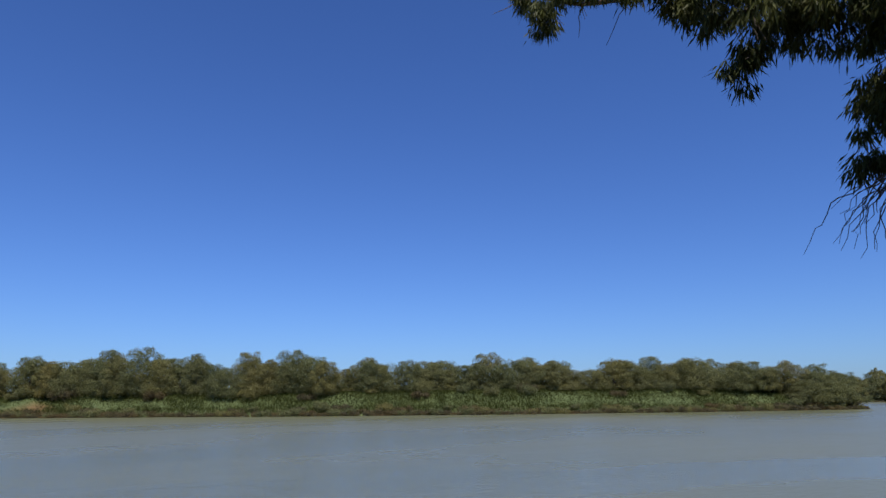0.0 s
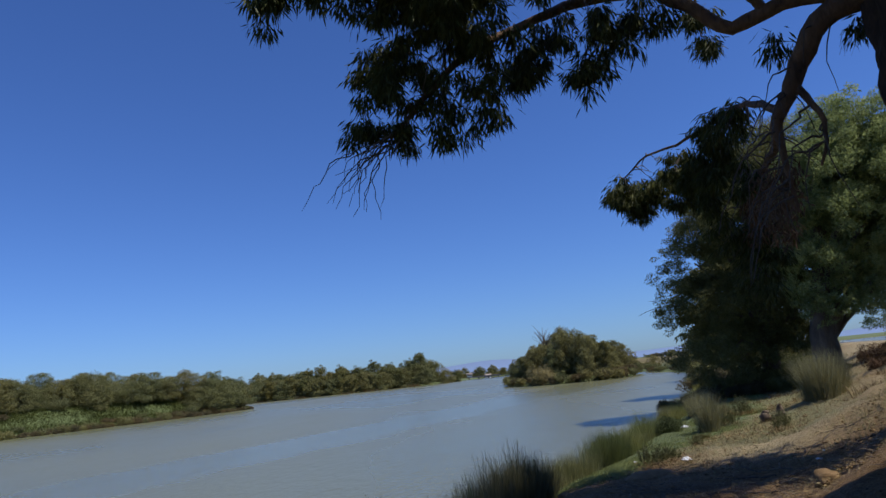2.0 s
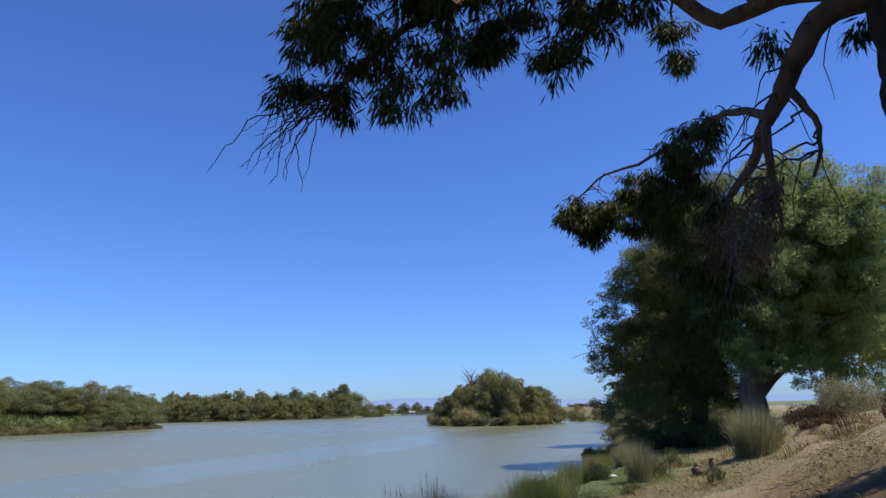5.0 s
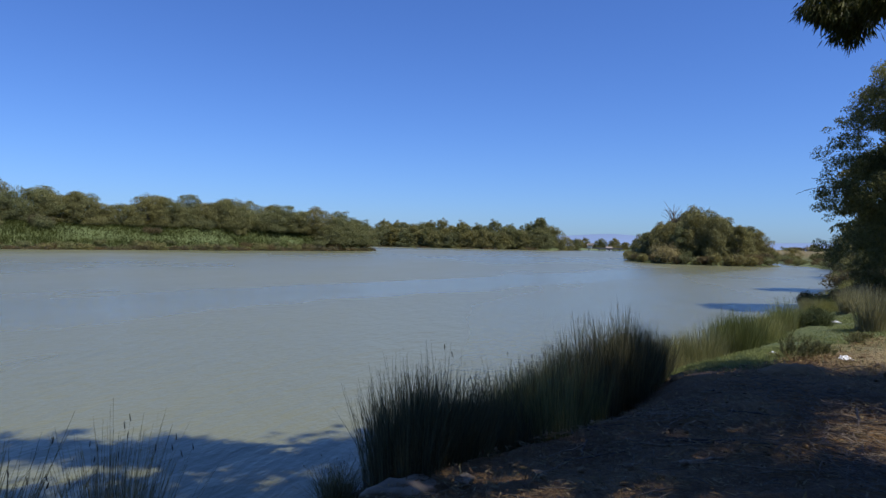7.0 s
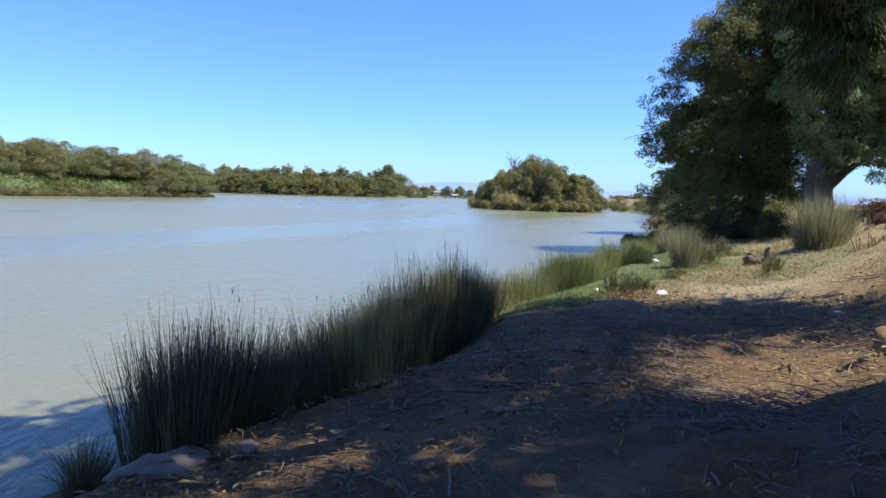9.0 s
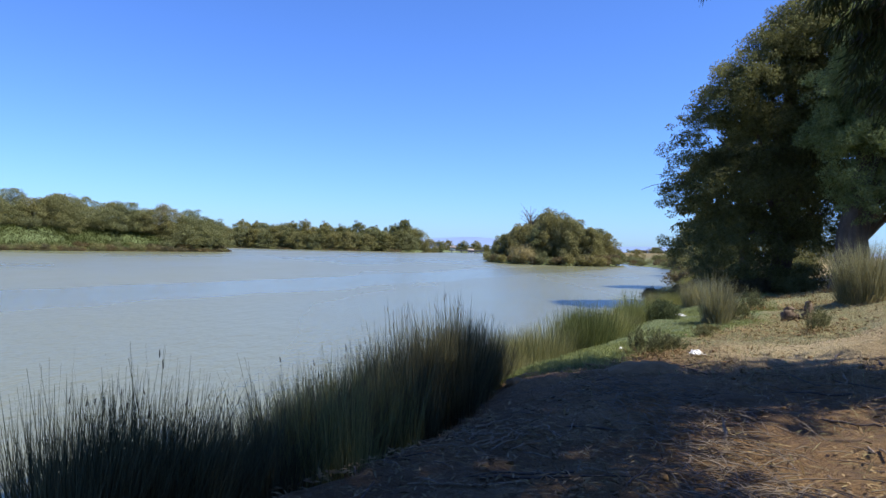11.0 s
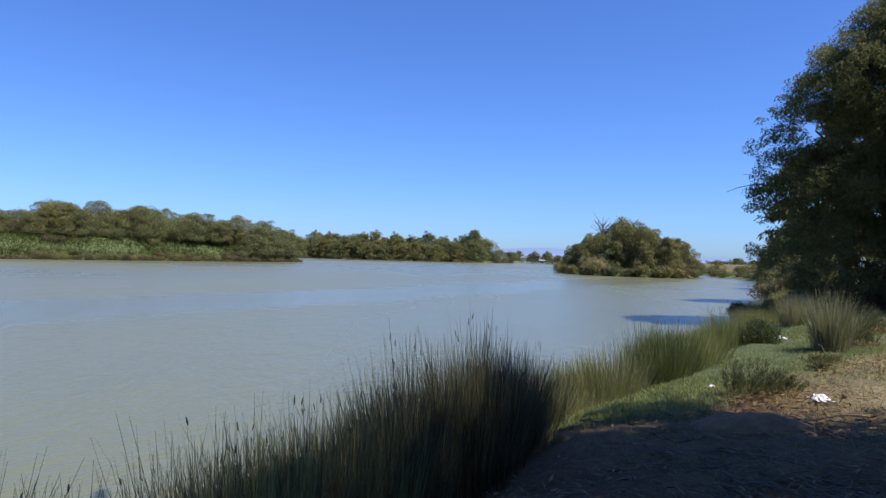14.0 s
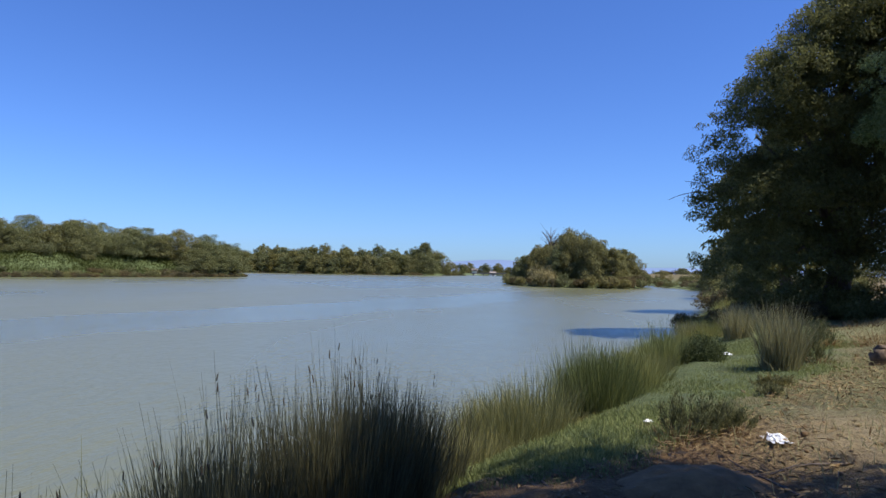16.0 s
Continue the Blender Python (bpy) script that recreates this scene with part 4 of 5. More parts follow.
for x, y, z in ((-4.09, 4.85, 9.05), (-3.69, 5.1, 8.84), (-3.29, 5.32, 8.62), (-2.88, 5.51, 8.73), (-2.42, 5.69, 8.47), (-1.96, 5.85, 8.45), (-1.53, 5.96, 8.09),
                (-0.97, 6.07, 8.09), (-2.58, 5.63, 7.95), (-1.93, 5.85, 7.86), (-1.52, 5.97, 7.6), (-0.91, 6.08, 7.55), (-0.44, 6.14, 7.6), (-0.09, 6.17, 7.77)):
    spray(x, y, z, 0.38, 0.75)
# sprays of the low hanging branch
for x, y, z, r in ((3.23, 11.93, 6.13, 0.42), (2.9, 12.03, 6.27, 0.34), (3.15, 11.95, 5.73, 0.3), (3.44, 11.44, 6.18, 0.36), (2.83, 12.05, 5.95, 0.26), (3.82, 10.11, 6.36, 0.4), (3.9, 9.42, 6.33, 0.34), (3.61, 10.63, 6.18, 0.4), (3.77, 10.24, 5.85, 0.42), (3.98, 9.83, 5.85, 0.42), (3.69, 10.92, 5.81, 0.36), (3.96, 10.38, 5.45, 0.3), (4.1, 9.2, 5.5, 0.26),
                   (3.45, 6.19, 6.41, 0.13), (4.3, 5.9, 6.45, 0.13), (3.62, 8.1, 6.2, 0.2), (3.7, 8.7, 6.3, 0.26)):
    spray(x, y, z, r, 1.3)
# foliage hanging at the end of the outer limb
for x, y, z, r in ((4.3, 10.6, 4.9, 0.36), (4.6, 10.9, 4.5, 0.38), (4.9, 10.6, 4.2, 0.38), (4.6, 10.4, 3.9, 0.34), (5.0, 10.9, 4.7, 0.38)):
    spray(x, y, z, r, 0.75)
def high_spray(x, y, z, r, amount):
    """A spray of the high crown, by its place over the ground."""
    gx0, gy0, gz0 = ((v - o) / GUM_SCALE for v, o in zip((x, y, z), GUM_AT))
    spray(gx0, gy0, gz0, r / GUM_SCALE, amount)


# the crown overhead and behind
for i in range(128):
    a, q = i * 2.39996, math.sqrt((i + 0.5) / 128)
    x, y = 8.2 + 7.6 * q * math.cos(a) + rng.normal() * 0.2, 2.6 + 7.3 * q * math.sin(a) + rng.normal() * 0.2
    if y > min(5.05 + 0.75 * (x - 3), 9.3) or x < 1.2:
        continue
    if x > 8 and y > 2.5 and rng.random() < 0.3:
        continue
    high_spray(x, y, 11.2 + 1.2 * (1 - q * q) + rng.uniform(-0.5, 0.6), rng.uniform(0.5, 0.8), 0.95)

# added lower layer, out of view, that keeps sky light off the path
for i in range(22):
    a, q = rng.uniform(0, 6.28), math.sqrt(rng.random())
    x, y = 3.6 + 4.2 * q * math.cos(a), 0.3 + 4.4 * q * math.sin(a)
    if x > 0.4:
        high_spray(x, y, 9.4 + rng.uniform(-0.5, 0.7), rng.uniform(0.5, 0.85), 1.0)

# extra unseen sprays set in the sun's way to shade the earth mound
for x, y in ((8.3, 8.1), (8.9, 7.9), (8.6, 7.4), (9.4, 8.3), (9.2, 7.2), (8.0, 7.5)):
    high_spray(x, y, 11.4, 0.6, 0.7)
# added leaf skirt behind the path, out of view, to block blue sky light
for i in range(110):
    a = radians(-112 + 90 * rng.random())
    q = rng.uniform(0.85, 1.1)
    x, y = 7.5 + 8.2 * q * math.cos(a), 0.5 + 8.0 * q * math.sin(a)
    high_spray(x, y, rng.uniform(3.6, 10.6) + 0.8 * (x > 10), rng.uniform(0.8, 1.15), 0.6)

leaf_v = []
for x, y, z, r, amount in sprays:
    c = np.array((x, y, z))
    near = r < 0.45
    m = int((820 if near else 190) * amount * (r / 0.34) ** (2 if near else 1))
    tufts = max(5, int(26 * r)) if near else 7
    tc = c + unit(rng.normal(size=(tufts, 3))) * r * rng.uniform(0.35, 1.05, (tufts, 1)) * (1.1, 1.1, 0.9)
    own = rng.integers(0, tufts, m)
    spread = 0.07 if near else 0.3
    bunch = tc[own] + rng.normal(size=(m, 3)) * spread * (1, 1, 0.8)
    along = (bunch - tc[own]) * (3.2 if near else 0.8) + rng.normal(size=(m, 3)) * 0.25 + np.array((-0.1, 0.05, -0.85))
    size = 0.17 if near else 0.46
    leaf_v.append(leaf_cards(bunch, along, size * rng.uniform(0.7, 1.3, m), size * (0.14 if near else 0.34) * rng.uniform(0.8, 1.3, m)))
    if near:
        for i in range(5):
            e = c + unit(rng.normal(size=3)) * r * 0.9 - (0, 0, 0.1)
            twigs.append(tube(bent([c + (0, 0, r * 0.7), (c + e) / 2 + (0, 0, 0.06), e], 5, 0.01), np.linspace(0.009, 0.003, 5), 4))
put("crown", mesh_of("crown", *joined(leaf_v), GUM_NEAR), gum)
# bare twigs at the tip of the drooping branch
for i in range(20):
    s = np.array((-1.57, 6.85, 5.97)) + rng.normal(size=3) * (0.12, 0.1, 0.08)
    e = s + np.array((rng.uniform(-0.95, 0.1), rng.uniform(-0.2, 0.2), rng.uniform(-1.0, -0.25)))
    twigs.append(tube(bent([s, (s + e) / 2 + (-0.06, 0, 0.1), e], 9, 0.03), np.linspace(0.01, 0.003, 9), 4))
for i in range(14):
    j = rng.integers(3, 12)
    s = limb_b[j] if i % 2 else limb_e[min(j + 3, 15)]
    e = s + np.array((rng.uniform(-0.7, 0.35), rng.uniform(-0.3, 0.3), rng.uniform(-1.0, -0.2)))
    twigs.append(tube(bent([s, (s + e) / 2 + (-0.08, 0, 0.12), e], 7, 0.02), np.linspace(0.014, 0.004, 7), 4))
for i in range(14):
    s = limb_l[rng.integers(0, 8)] if i % 3 else limb_f[rng.integers(3, 9)]
    e = s + np.array((rng.uniform(-1.0, 0.2), rng.uniform(-0.2, 0.6), rng.uniform(-1.3, -0.5)))
    twigs.append(tube(bent([s, s * 0.6 + e * 0.4 + (-0.12, 0, 0.16), e], 9, 0.025), np.linspace(0.016, 0.004, 9), 4))
for ln in (limb_d, limb_g, limb_h, limb_e):
    for i in range(26):
        s = ln[rng.integers(2, len(ln))]
        e = s + rng.normal(size=3) * 0.28 - (0, 0, 0.2)
        twigs.append(tube(bent([s, (s + e) / 2 + (0, 0, 0.08), e], 5, 0.01), np.linspace(0.013, 0.004, 5), 4))
tagged(put("twig_growth", mesh_of("twig_growth", *joined(twigs), TWIG), gum), kind="stuff")
dead = []
for x, y, z, r in ((4.9, 10.7, 5.4, 0.32), (5.1, 11.0, 5.5, 0.32), (4.7, 10.3, 5.2, 0.3), (4.6, 10.2, 4.8, 0.28), (4.4, 9.6, 5.3, 0.28), (4.3, 9.3, 5.0, 0.26), (4.1, 8.7, 5.2, 0.25), (5.0, 10.6, 5.0, 0.3), (3.7, 7.2, 5.0, 0.28), (3.9, 7.8, 4.8, 0.3), (3.6, 7.0, 4.6, 0.26), (4.0, 8.2, 4.5, 0.28), (3.5, 6.7, 4.9, 0.24), (4.2, 8.6, 4.8, 0.28), (3.75, 7.5, 4.3, 0.24)):
    m = 130
    d = unit(rng.normal(size=(m, 3)))
    dead.append(leaf_cards(np.array((x, y, z)) + d * r * rng.random((m, 1)) ** 0.5, rng.normal(size=(m, 3)) * 0.5 + (0, 0, -1), 0.15 * rng.uniform(0.7, 1.3, m), 0.026))
put("withered_spray", mesh_of("withered_spray", *joined(dead), DRY_FOLIAGE), gum, "withered brown hanging leaves")


# ---- rushes, tussocks and shrubs on the near bank ----
rng = np.random.default_rng(25)
def rush_mesh(name, blades, radius, tall, mat, bend=0.18, width=0.012, heads=0, fan=0.35, sway=0.27):
    q = radius * np.sqrt(rng.random(blades))
    a = rng.uniform(0, 6.28, blades)
    roots = np.stack([q * np.cos(a), q * np.sin(a), np.full(blades, -0.08)], 1)
    out = np.stack([np.cos(a), np.sin(a), np.zeros(blades)], 1) * (q / radius)[:, None]
    lean = out * fan + rng.normal(size=(blades, 3)) * (0.34, 0.34, 0) + np.array((sway, 0.03, 0))
    hgt = tall * (0.42 + 0.63 * rng.random(blades) ** 0.75) * (1.05 - 0.3 * q / radius)
    v, f = blade_strips(roots, lean, hgt, width, bend * rng.uniform(0.2, 1.6, blades))
    me = mesh_of(name, v, f, mat)
    tips = v.reshape(blades, 6, 3)[:, 4]
    order = np.argsort(-hgt)[3:3 + heads * 11:11] if heads else np.arange(0)
    return me, tips[order]


HEAD = mesh_of("seed_head", *tube(np.stack([np.zeros(6), np.zeros(6), np.linspace(-0.032, 0.016, 6)], 1), [0.0015, 0.0045, 0.0058, 0.005, 0.004, 0.0015], 6), SEED, True)


def rush_clump(blades, radius, tall, mat, label, heads=0, bend=0.2, width=0.008, group="rush clumps along the shore", name="rush_clump", fan=0.35, sway=0.27):
    root = new(name)
    me, tips = rush_mesh("blade_tuft", blades, radius, tall, mat, bend, width, heads, fan, sway)
    put("blade_tuft", me, root)
    if blades < 100:
        return tagged(root, label, "weed", group)
    dry, _ = rush_mesh("dry_base", max(40, blades // 6), radius * 1.15, tall * 0.4, BROWN_LEAF if mat is not STRAW else STRAW, 0.9, width * 1.2, 0, 1.1)
    put("dry_base", dry, root, "withered brown stalks round the base")
    for tip in tips:
        put("seed_head", HEAD, root, "small dark brown seed head", pose(*tip, rng.uniform(-20, 20), rng.uniform(-20, 20), 0))
    return tagged(root, label, "rushes", group)


dark = [rush_clump(560, 0.46, 1.3, RUSH_DARK, "dense dark green rushes with brown seed heads at the water's edge", 2),
        rush_clump(540, 0.44, 1.2, RUSH_DARK, "dense dark green rushes at the water's edge"),
        rush_clump(560, 0.48, 1.38, RUSH_DARK, "tall dark green rushes with brown seed heads in shallow water", 3),
        rush_clump(500, 0.40, 1.05, RUSH_DARK, "short dark green rushes beside the path")]
olive = [rush_clump(520, 0.42, 1.15, RUSH_LIT_OLIVE, "olive rushes beside the path, blades yellowed and sunlit in colour"),
         rush_clump(520, 0.44, 1.25, RUSH_LIT_OLIVE, "olive rushes with brown seed heads beside the path", 2)]
spots, lit = [], []
for cx, cy, k, wide, tall in ((-1.9, 7.65, 13, 0.22, 1.12), (-1.6, 8.0, 5, 0.18, 1.0), (-1.38, 8.65, 8, 0.2, 0.88), (-1.0, 9.35, 9, 0.22, 1.1), (-0.72, 10.0, 10, 0.24, 1.18), (-1.05, 10.3, 5, 0.2, 0.92),
                              (-0.3, 10.7, 9, 0.24, 1.2), (-0.6, 11.1, 4, 0.22, 1.1), (0.05, 11.4, 9, 0.22, 1.3), (0.3, 12.0, 8, 0.2, 1.25), (0.55, 12.5, 6, 0.16, 1.12)):
    for i in range(k):
        (lit if 9.0 < cy < 10.2 and i % 3 < 2 else spots).append((cx + rng.normal() * wide * 0.8, cy + rng.normal() * wide, rng.uniform(0.6, 0.85), tall * rng.uniform(0.88, 1.1) * 1.25))
planted(dark, spots)
planted(olive, lit)
brown = [rush_clump(520, 0.26, 1.78, RUSH_BROWN, "sparse browned rushes with dark seed heads in shallow water", 9, 0.25, 0.009),
         rush_clump(480, 0.24, 1.64, RUSH_BROWN, "thin browned rush clump with nodding seed heads", 8, 0.3, 0.009)]
planted(brown, [(-3.75, 4.5, 1.0, 1.0), (-3.95, 4.75, 1.0, 1.0), (-3.6, 4.62, 0.9, 1.02), (-4.2, 4.85, 1.0, 0.95), (-4.1, 4.4, 1.0, 1.0), (-2.97, 4.83, 0.62, 1.55), (-3.05, 4.9, 0.6, 1.6), (-2.4, 6.9, 0.45, 0.8), (-2.5, 7.2, 0.45, 0.8)])
sedge = [rush_clump(620, 0.42, 1.15, RUSH_GREEN, "light green sedge clump in the sun", 0, 0.2, 0.007, fan=0.42, sway=0.06),
         rush_clump(600, 0.4, 1.25, RUSH_GREEN, "olive green rush clump in the sun", 1, 0.16, 0.007, fan=0.42, sway=0.06),
         rush_clump(560, 0.42, 0.95, RUSH_GREEN, "low green sedge clump by the grass", 0, 0.3, 0.007, fan=0.42, sway=0.06)]
pale_sedge = [rush_clump(700, 0.36, 1.15, SEDGE_PALE, "pale yellow-green sedge clump standing in the sun", 0, 0.22, 0.007, fan=0.48, sway=0.06),
              rush_clump(660, 0.36, 1.0, SEDGE_PALE, "pale yellow-green low sedge by the water", 0, 0.3, 0.007, fan=0.48, sway=0.06)]
deep_sedge = [rush_clump(800, 0.38, 1.2, SEDGE_DEEP, "deep green upright rush clump beside the turf", 0, 0.18, 0.007, fan=0.42, sway=0.06),
              rush_clump(760, 0.36, 1.05, SEDGE_DEEP, "deep green rush clump at the water's edge", 0, 0.2, 0.007, fan=0.42, sway=0.06)]


def clumps(variants, groups):
    out = []
    for cx, cy, k, wide, tall in groups:
        for i in range(k):
            out.append((cx + rng.normal() * wide * 0.7, cy + rng.normal() * wide, rng.uniform(0.75, 1.0), tall * rng.uniform(0.88, 1.1)))
    planted(variants, out)


clumps(pale_sedge, ((1.45, 14.7, 10, 0.2, 1.14), (1.05, 13.6, 3, 0.15, 0.72), (1.85, 15.3, 4, 0.2, 0.4), (2.2, 15.6, 2, 0.2, 0.4), (3.7, 18.9, 4, 0.4, 0.75), (5.5, 22.6, 5, 0.6, 0.9)))
clumps(deep_sedge, ((2.6, 16.1, 9, 0.15, 1.22), (4.5, 20.2, 4, 0.4, 0.9)))
spots = []
for cx, cy, k, wide, tall in ((3.2, 17.6, 8, 0.4, 0.95), (4.1, 19.4, 8, 0.5, 1.0), (4.9, 20.9, 7, 0.5, 0.9), (5.7, 22.4, 6, 0.6, 0.8), (6.6, 24.6, 7, 0.7, 0.8), (7.6, 26.8, 7, 0.8, 0.8)):
    for i in range(k):
        spots.append((cx + rng.normal() * wide * 0.7, cy + rng.normal() * wide, rng.uniform(0.75, 1.0), tall * rng.uniform(0.88, 1.08)))
for i in range(24):
    y = 28 + 14 * i / 24
    spots.append((float(shore(y)) + rng.uniform(-0.2, 1.6), y, rng.uniform(0.8, 1.2), rng.uniform(0.6, 0.8)))
planted(sedge, spots)

GT = "dry grass tussocks"
tuss = rush_clump(2600, 0.6, 1.65, STRAW, "large pale dry grass tussock on the sandy slope", 0, 0.26, 0.009, GT, "grass_tussock", 0.55, 0.05)
tuss.matrix_basis = turned(9.1, 18.1, height(9.1, 18.1), 0, 0.86, 0.95)
tuss2 = rush_clump(800, 0.28, 1.35, STRAW, "upright pale dry grass tussock beside the turf", 0, 0.18, 0.009, GT, "grass_tussock", 0.55, 0.08)
tuss2.matrix_basis = turned(5.5, 17.05, height(5.5, 17.05), 40, 0.85, 0.9)
for x, y, sc, hf in ((7.2, 23.0, 0.9, 0.8), (6.6, 24.6, 0.8, 0.8), (8.4, 26.0, 0.9, 0.75), (7.6, 21.6, 0.55, 0.7), (9.6, 28.5, 0.9, 0.7)):
    copy_thing(tuss2, Matrix.Identity(4)).matrix_basis = turned(x, y, height(x, y), x * 90, sc, sc * hf)


def small_bush(name, x, y, width, tall, leaves, leaf, mat, label, lobes=9, up=0.8, group=""):
    b = make_bush(name, width, tall, lobes, leaves, leaf, mat, label, "bush", group, up)
    b.matrix_basis = turned(x, y, height(x, y) - 0.03, x * 77)
    return b


small_bush("shrub", 4.85, 18.45, 0.45, 0.6, 4000, 0.045, SHRUB, "small dark green bush on the turf")
small_bush("shrub", 5.5, 20.6, 0.6, 0.5, 5000, 0.05, SHRUB, "dark green bush at the edge of the reeds")


def low_plant(x, y, wide, tall, turn=0):
    """A low bushy herb: upright leafy shoots over a skirt of dead brown stalks."""
    root = new("low_plant")
    shoots = []
    n = int(95 * wide)
    for i in range(n):
        a, q = rng.uniform(0, 6.28), math.sqrt(rng.random())
        foot = np.array((q * wide * 0.42 * math.cos(a), q * wide * 0.3 * math.sin(a), 0.0))
        top = foot * 1.25 + (rng.normal() * 0.05 + 0.04, rng.normal() * 0.05, tall * rng.uniform(0.55, 1.05) * (1.05 - 0.45 * q * q))
        m = 46
        u = rng.uniform(0.3, 1.0, m)[:, None]
        pos = foot * (1 - u) + top * u + rng.normal(size=(m, 3)) * 0.012
        shoots.append(leaf_cards(pos, rng.normal(size=(m, 3)) * 0.45 + unit(top - foot) * 1.1, rng.uniform(0.03, 0.07, m), rng.uniform(0.006, 0.01, m)))
    put("foliage", mesh_of("foliage", *joined(shoots), LOW_PLANT), root)
    dry, _ = rush_mesh("dry_base", int(520 * wide), wide * 0.46, tall * 0.75, BROWN_LEAF, 0.7, 0.008, 0, 1.2)
    put("dry_base", dry, root, "withered brown stalks round the base")
    root.matrix_basis = turned(x, y, height(x, y) - 0.02, turn)
    return tagged(root, "low grey-green bushy plant with a dry brown base", "plant", "low plants")


for x, y, wide, tall, turn in ((2.95, 13.05, 0.6, 0.38, 0), (3.32, 13.15, 0.4, 0.26, 40), (6.5, 15.25, 0.42, 0.5, 20), (7.6, 20.2, 0.7, 0.6, 60),
                               (6.2, 17.6, 0.6, 0.5, 120), (4.75, 15.6, 0.45, 0.16, 10), (4.5, 15.0, 0.3, 0.12, 70)):
    low_plant(x, y, wide, tall, turn)
GW = "dry weeds on the slope"
weeds = [rush_clump(90, 0.3, 0.55, BROWN_LEAF, "dry brown weed stalks on the sandy slope", 0, 0.5, 0.02, GW, "dry_weed"),
         rush_clump(60, 0.35, 0.75, BROWN_LEAF, "tall dry brown weed stalks on the sandy slope", 0, 0.35, 0.018, GW, "dry_weed")]
spots = [(10.0, 15.8, 1.2, 1.1), (9.2, 16.4, 1.0, 0.9), (11.2, 17.2, 1.2, 1.0), (10.6, 14.4, 1.0, 1.0)]
for i in range(110):
    x, y = rng.uniform(6.5, 16), rng.uniform(11, 25)
    if x > 9.0 or y > 18.5:
        spots.append((x, y, rng.uniform(0.45, 1.0), rng.uniform(0.5, 1.0)))
planted(weeds, spots)
small_bush("shrub", 14.1, 21.5, 1.5, 1.5, 7000, 0.07, STRAW, "feathery dry straw-coloured bush on the bank top", 11, 0.9)
small_bush("shrub", 13.3, 21.8, 1.3, 1.0, 4000, 0.07, DRY_FOLIAGE, "dark withered bush on the bank top", 8, 0.5)
for x, y, w in ((15.9, 27.2, 1.5), (17.2, 27.6, 1.3), (14.6, 27.0, 1.0), (15.2, 22.4, 0.9), (11.0, 18.4, 0.9), (11.8, 16.6, 1.0)):
    small_bush("shrub", x, y, w, 0.42, 2500, 0.06, DRY_FOLIAGE, "low dark withered scrub on the bank", 7, 0.5, "withered scrub on the bank")
for x, y, w in ((17.0, 25.5, 1.8), (18.6, 26.4, 2.0), (20.3, 27.0, 1.9), (22.0, 28.2, 2.2), (24.0, 29.0, 2.2), (16.0, 24.2, 1.4)):
    small_bush("shrub", x, y, w, 0.75, 3000, 0.07, DRY_FOLIAGE, "dark withered hedge scrub along the bank top", 8, 0.5, "withered scrub on the bank")
small_bush("shrub", 9.7, 12.0, 0.8, 0.6, 4000, 0.06, SHRUB, "dark green shrub on the shaded bank", 8, 0.5)
for x, y, w in ((10.4, 29.6, 2.2), (9.4, 31.2, 2.0), (11.6, 28.4, 1.6), (10.6, 33.4, 2.2), (9.0, 28.2, 1.4)):
    small_bush("shrub", x, y, w, 0.8, 4000, 0.08, SCRUB, "grey-green undergrowth below the grove", 9, 0.4, "undergrowth below the grove")

for x, y, w, h in ((12.4, 27.4, 2.2, 1.2), (11.4, 30.4, 2.4, 1.4), (13.4, 31.0, 2.6, 1.3)):
    small_bush("shrub", x, y, w, h, 6000, 0.09, GUM_FAR, "dark green bush in the shade of the grove", 10, 0.2, "bushes below the grove")

for x, y, w, h in ((20.5, 44.0, 2.6, 1.8), (22.2, 45.5, 2.6, 1.9), (23.8, 47.5, 2.8, 1.8), (19.0, 40.5, 2.2, 1.5)):
    small_bush("shrub", x, y, w, h, 5000, 0.1, GUM_FAR, "dark green thicket behind the grove", 11, 0.2, "bushes below the grove")

# turf
nb = 150000
ys = 11.6 + 17 * rng.random(nb) ** 1.5
edge = np.clip(2.3 + 0.42 * (ys - 13.0), 2.0, 4.0)
xs = shore(ys) + 0.2 + (edge + 0.6) * rng.random(nb)
keep = rng.random(nb) < smooth01((ys - 11.6) / 0.9) * smooth01((edge + 0.5 - (xs - shore(ys))) / 1.1) * (0.55 + 0.45 * np.sin(xs * 2.3 + 1) * np.sin(ys * 1.9))
xs, ys = xs[keep], ys[keep]
roots = np.stack([xs, ys, land(xs, ys) - 0.01], 1)
k = len(roots)
v, f = blade_strips(roots, rng.normal(size=(k, 3)) * (0.5, 0.5, 0), rng.uniform(0.03, 0.085, k), 0.008, rng.uniform(0.1, 0.9, k))
tagged(put("turf", mesh_of("turf", v, f, TURF)), "short green grass between the rushes and the soil", "grass", kind="stuff")
nb = 30000
xs, ys = rng.uniform(2.5, 16, nb), rng.uniform(10.5, 26, nb)
keep = (xs - shore(ys) > np.clip(2.6 + 0.42 * (ys - 13.0), 2.6, 4.3)) & (np.sin(xs * 2.1) * np.sin(ys * 1.7) + 0.5 * rng.normal(size=nb) > 0.1)
xs, ys = xs[keep], ys[keep]
roots = np.stack([xs, ys, land(xs, ys) - 0.01], 1)
k = len(roots)
v, f = blade_strips(roots, rng.normal(size=(k, 3)) * (0.7, 0.7, 0), rng.uniform(0.03, 0.2, k), 0.008, rng.uniform(0.2, 1.2, k))
tagged(put("dry_grass", mesh_of("dry_grass", v, f, STRAW)), "sparse dry yellow grass on the sandy soil", "grass", kind="stuff")

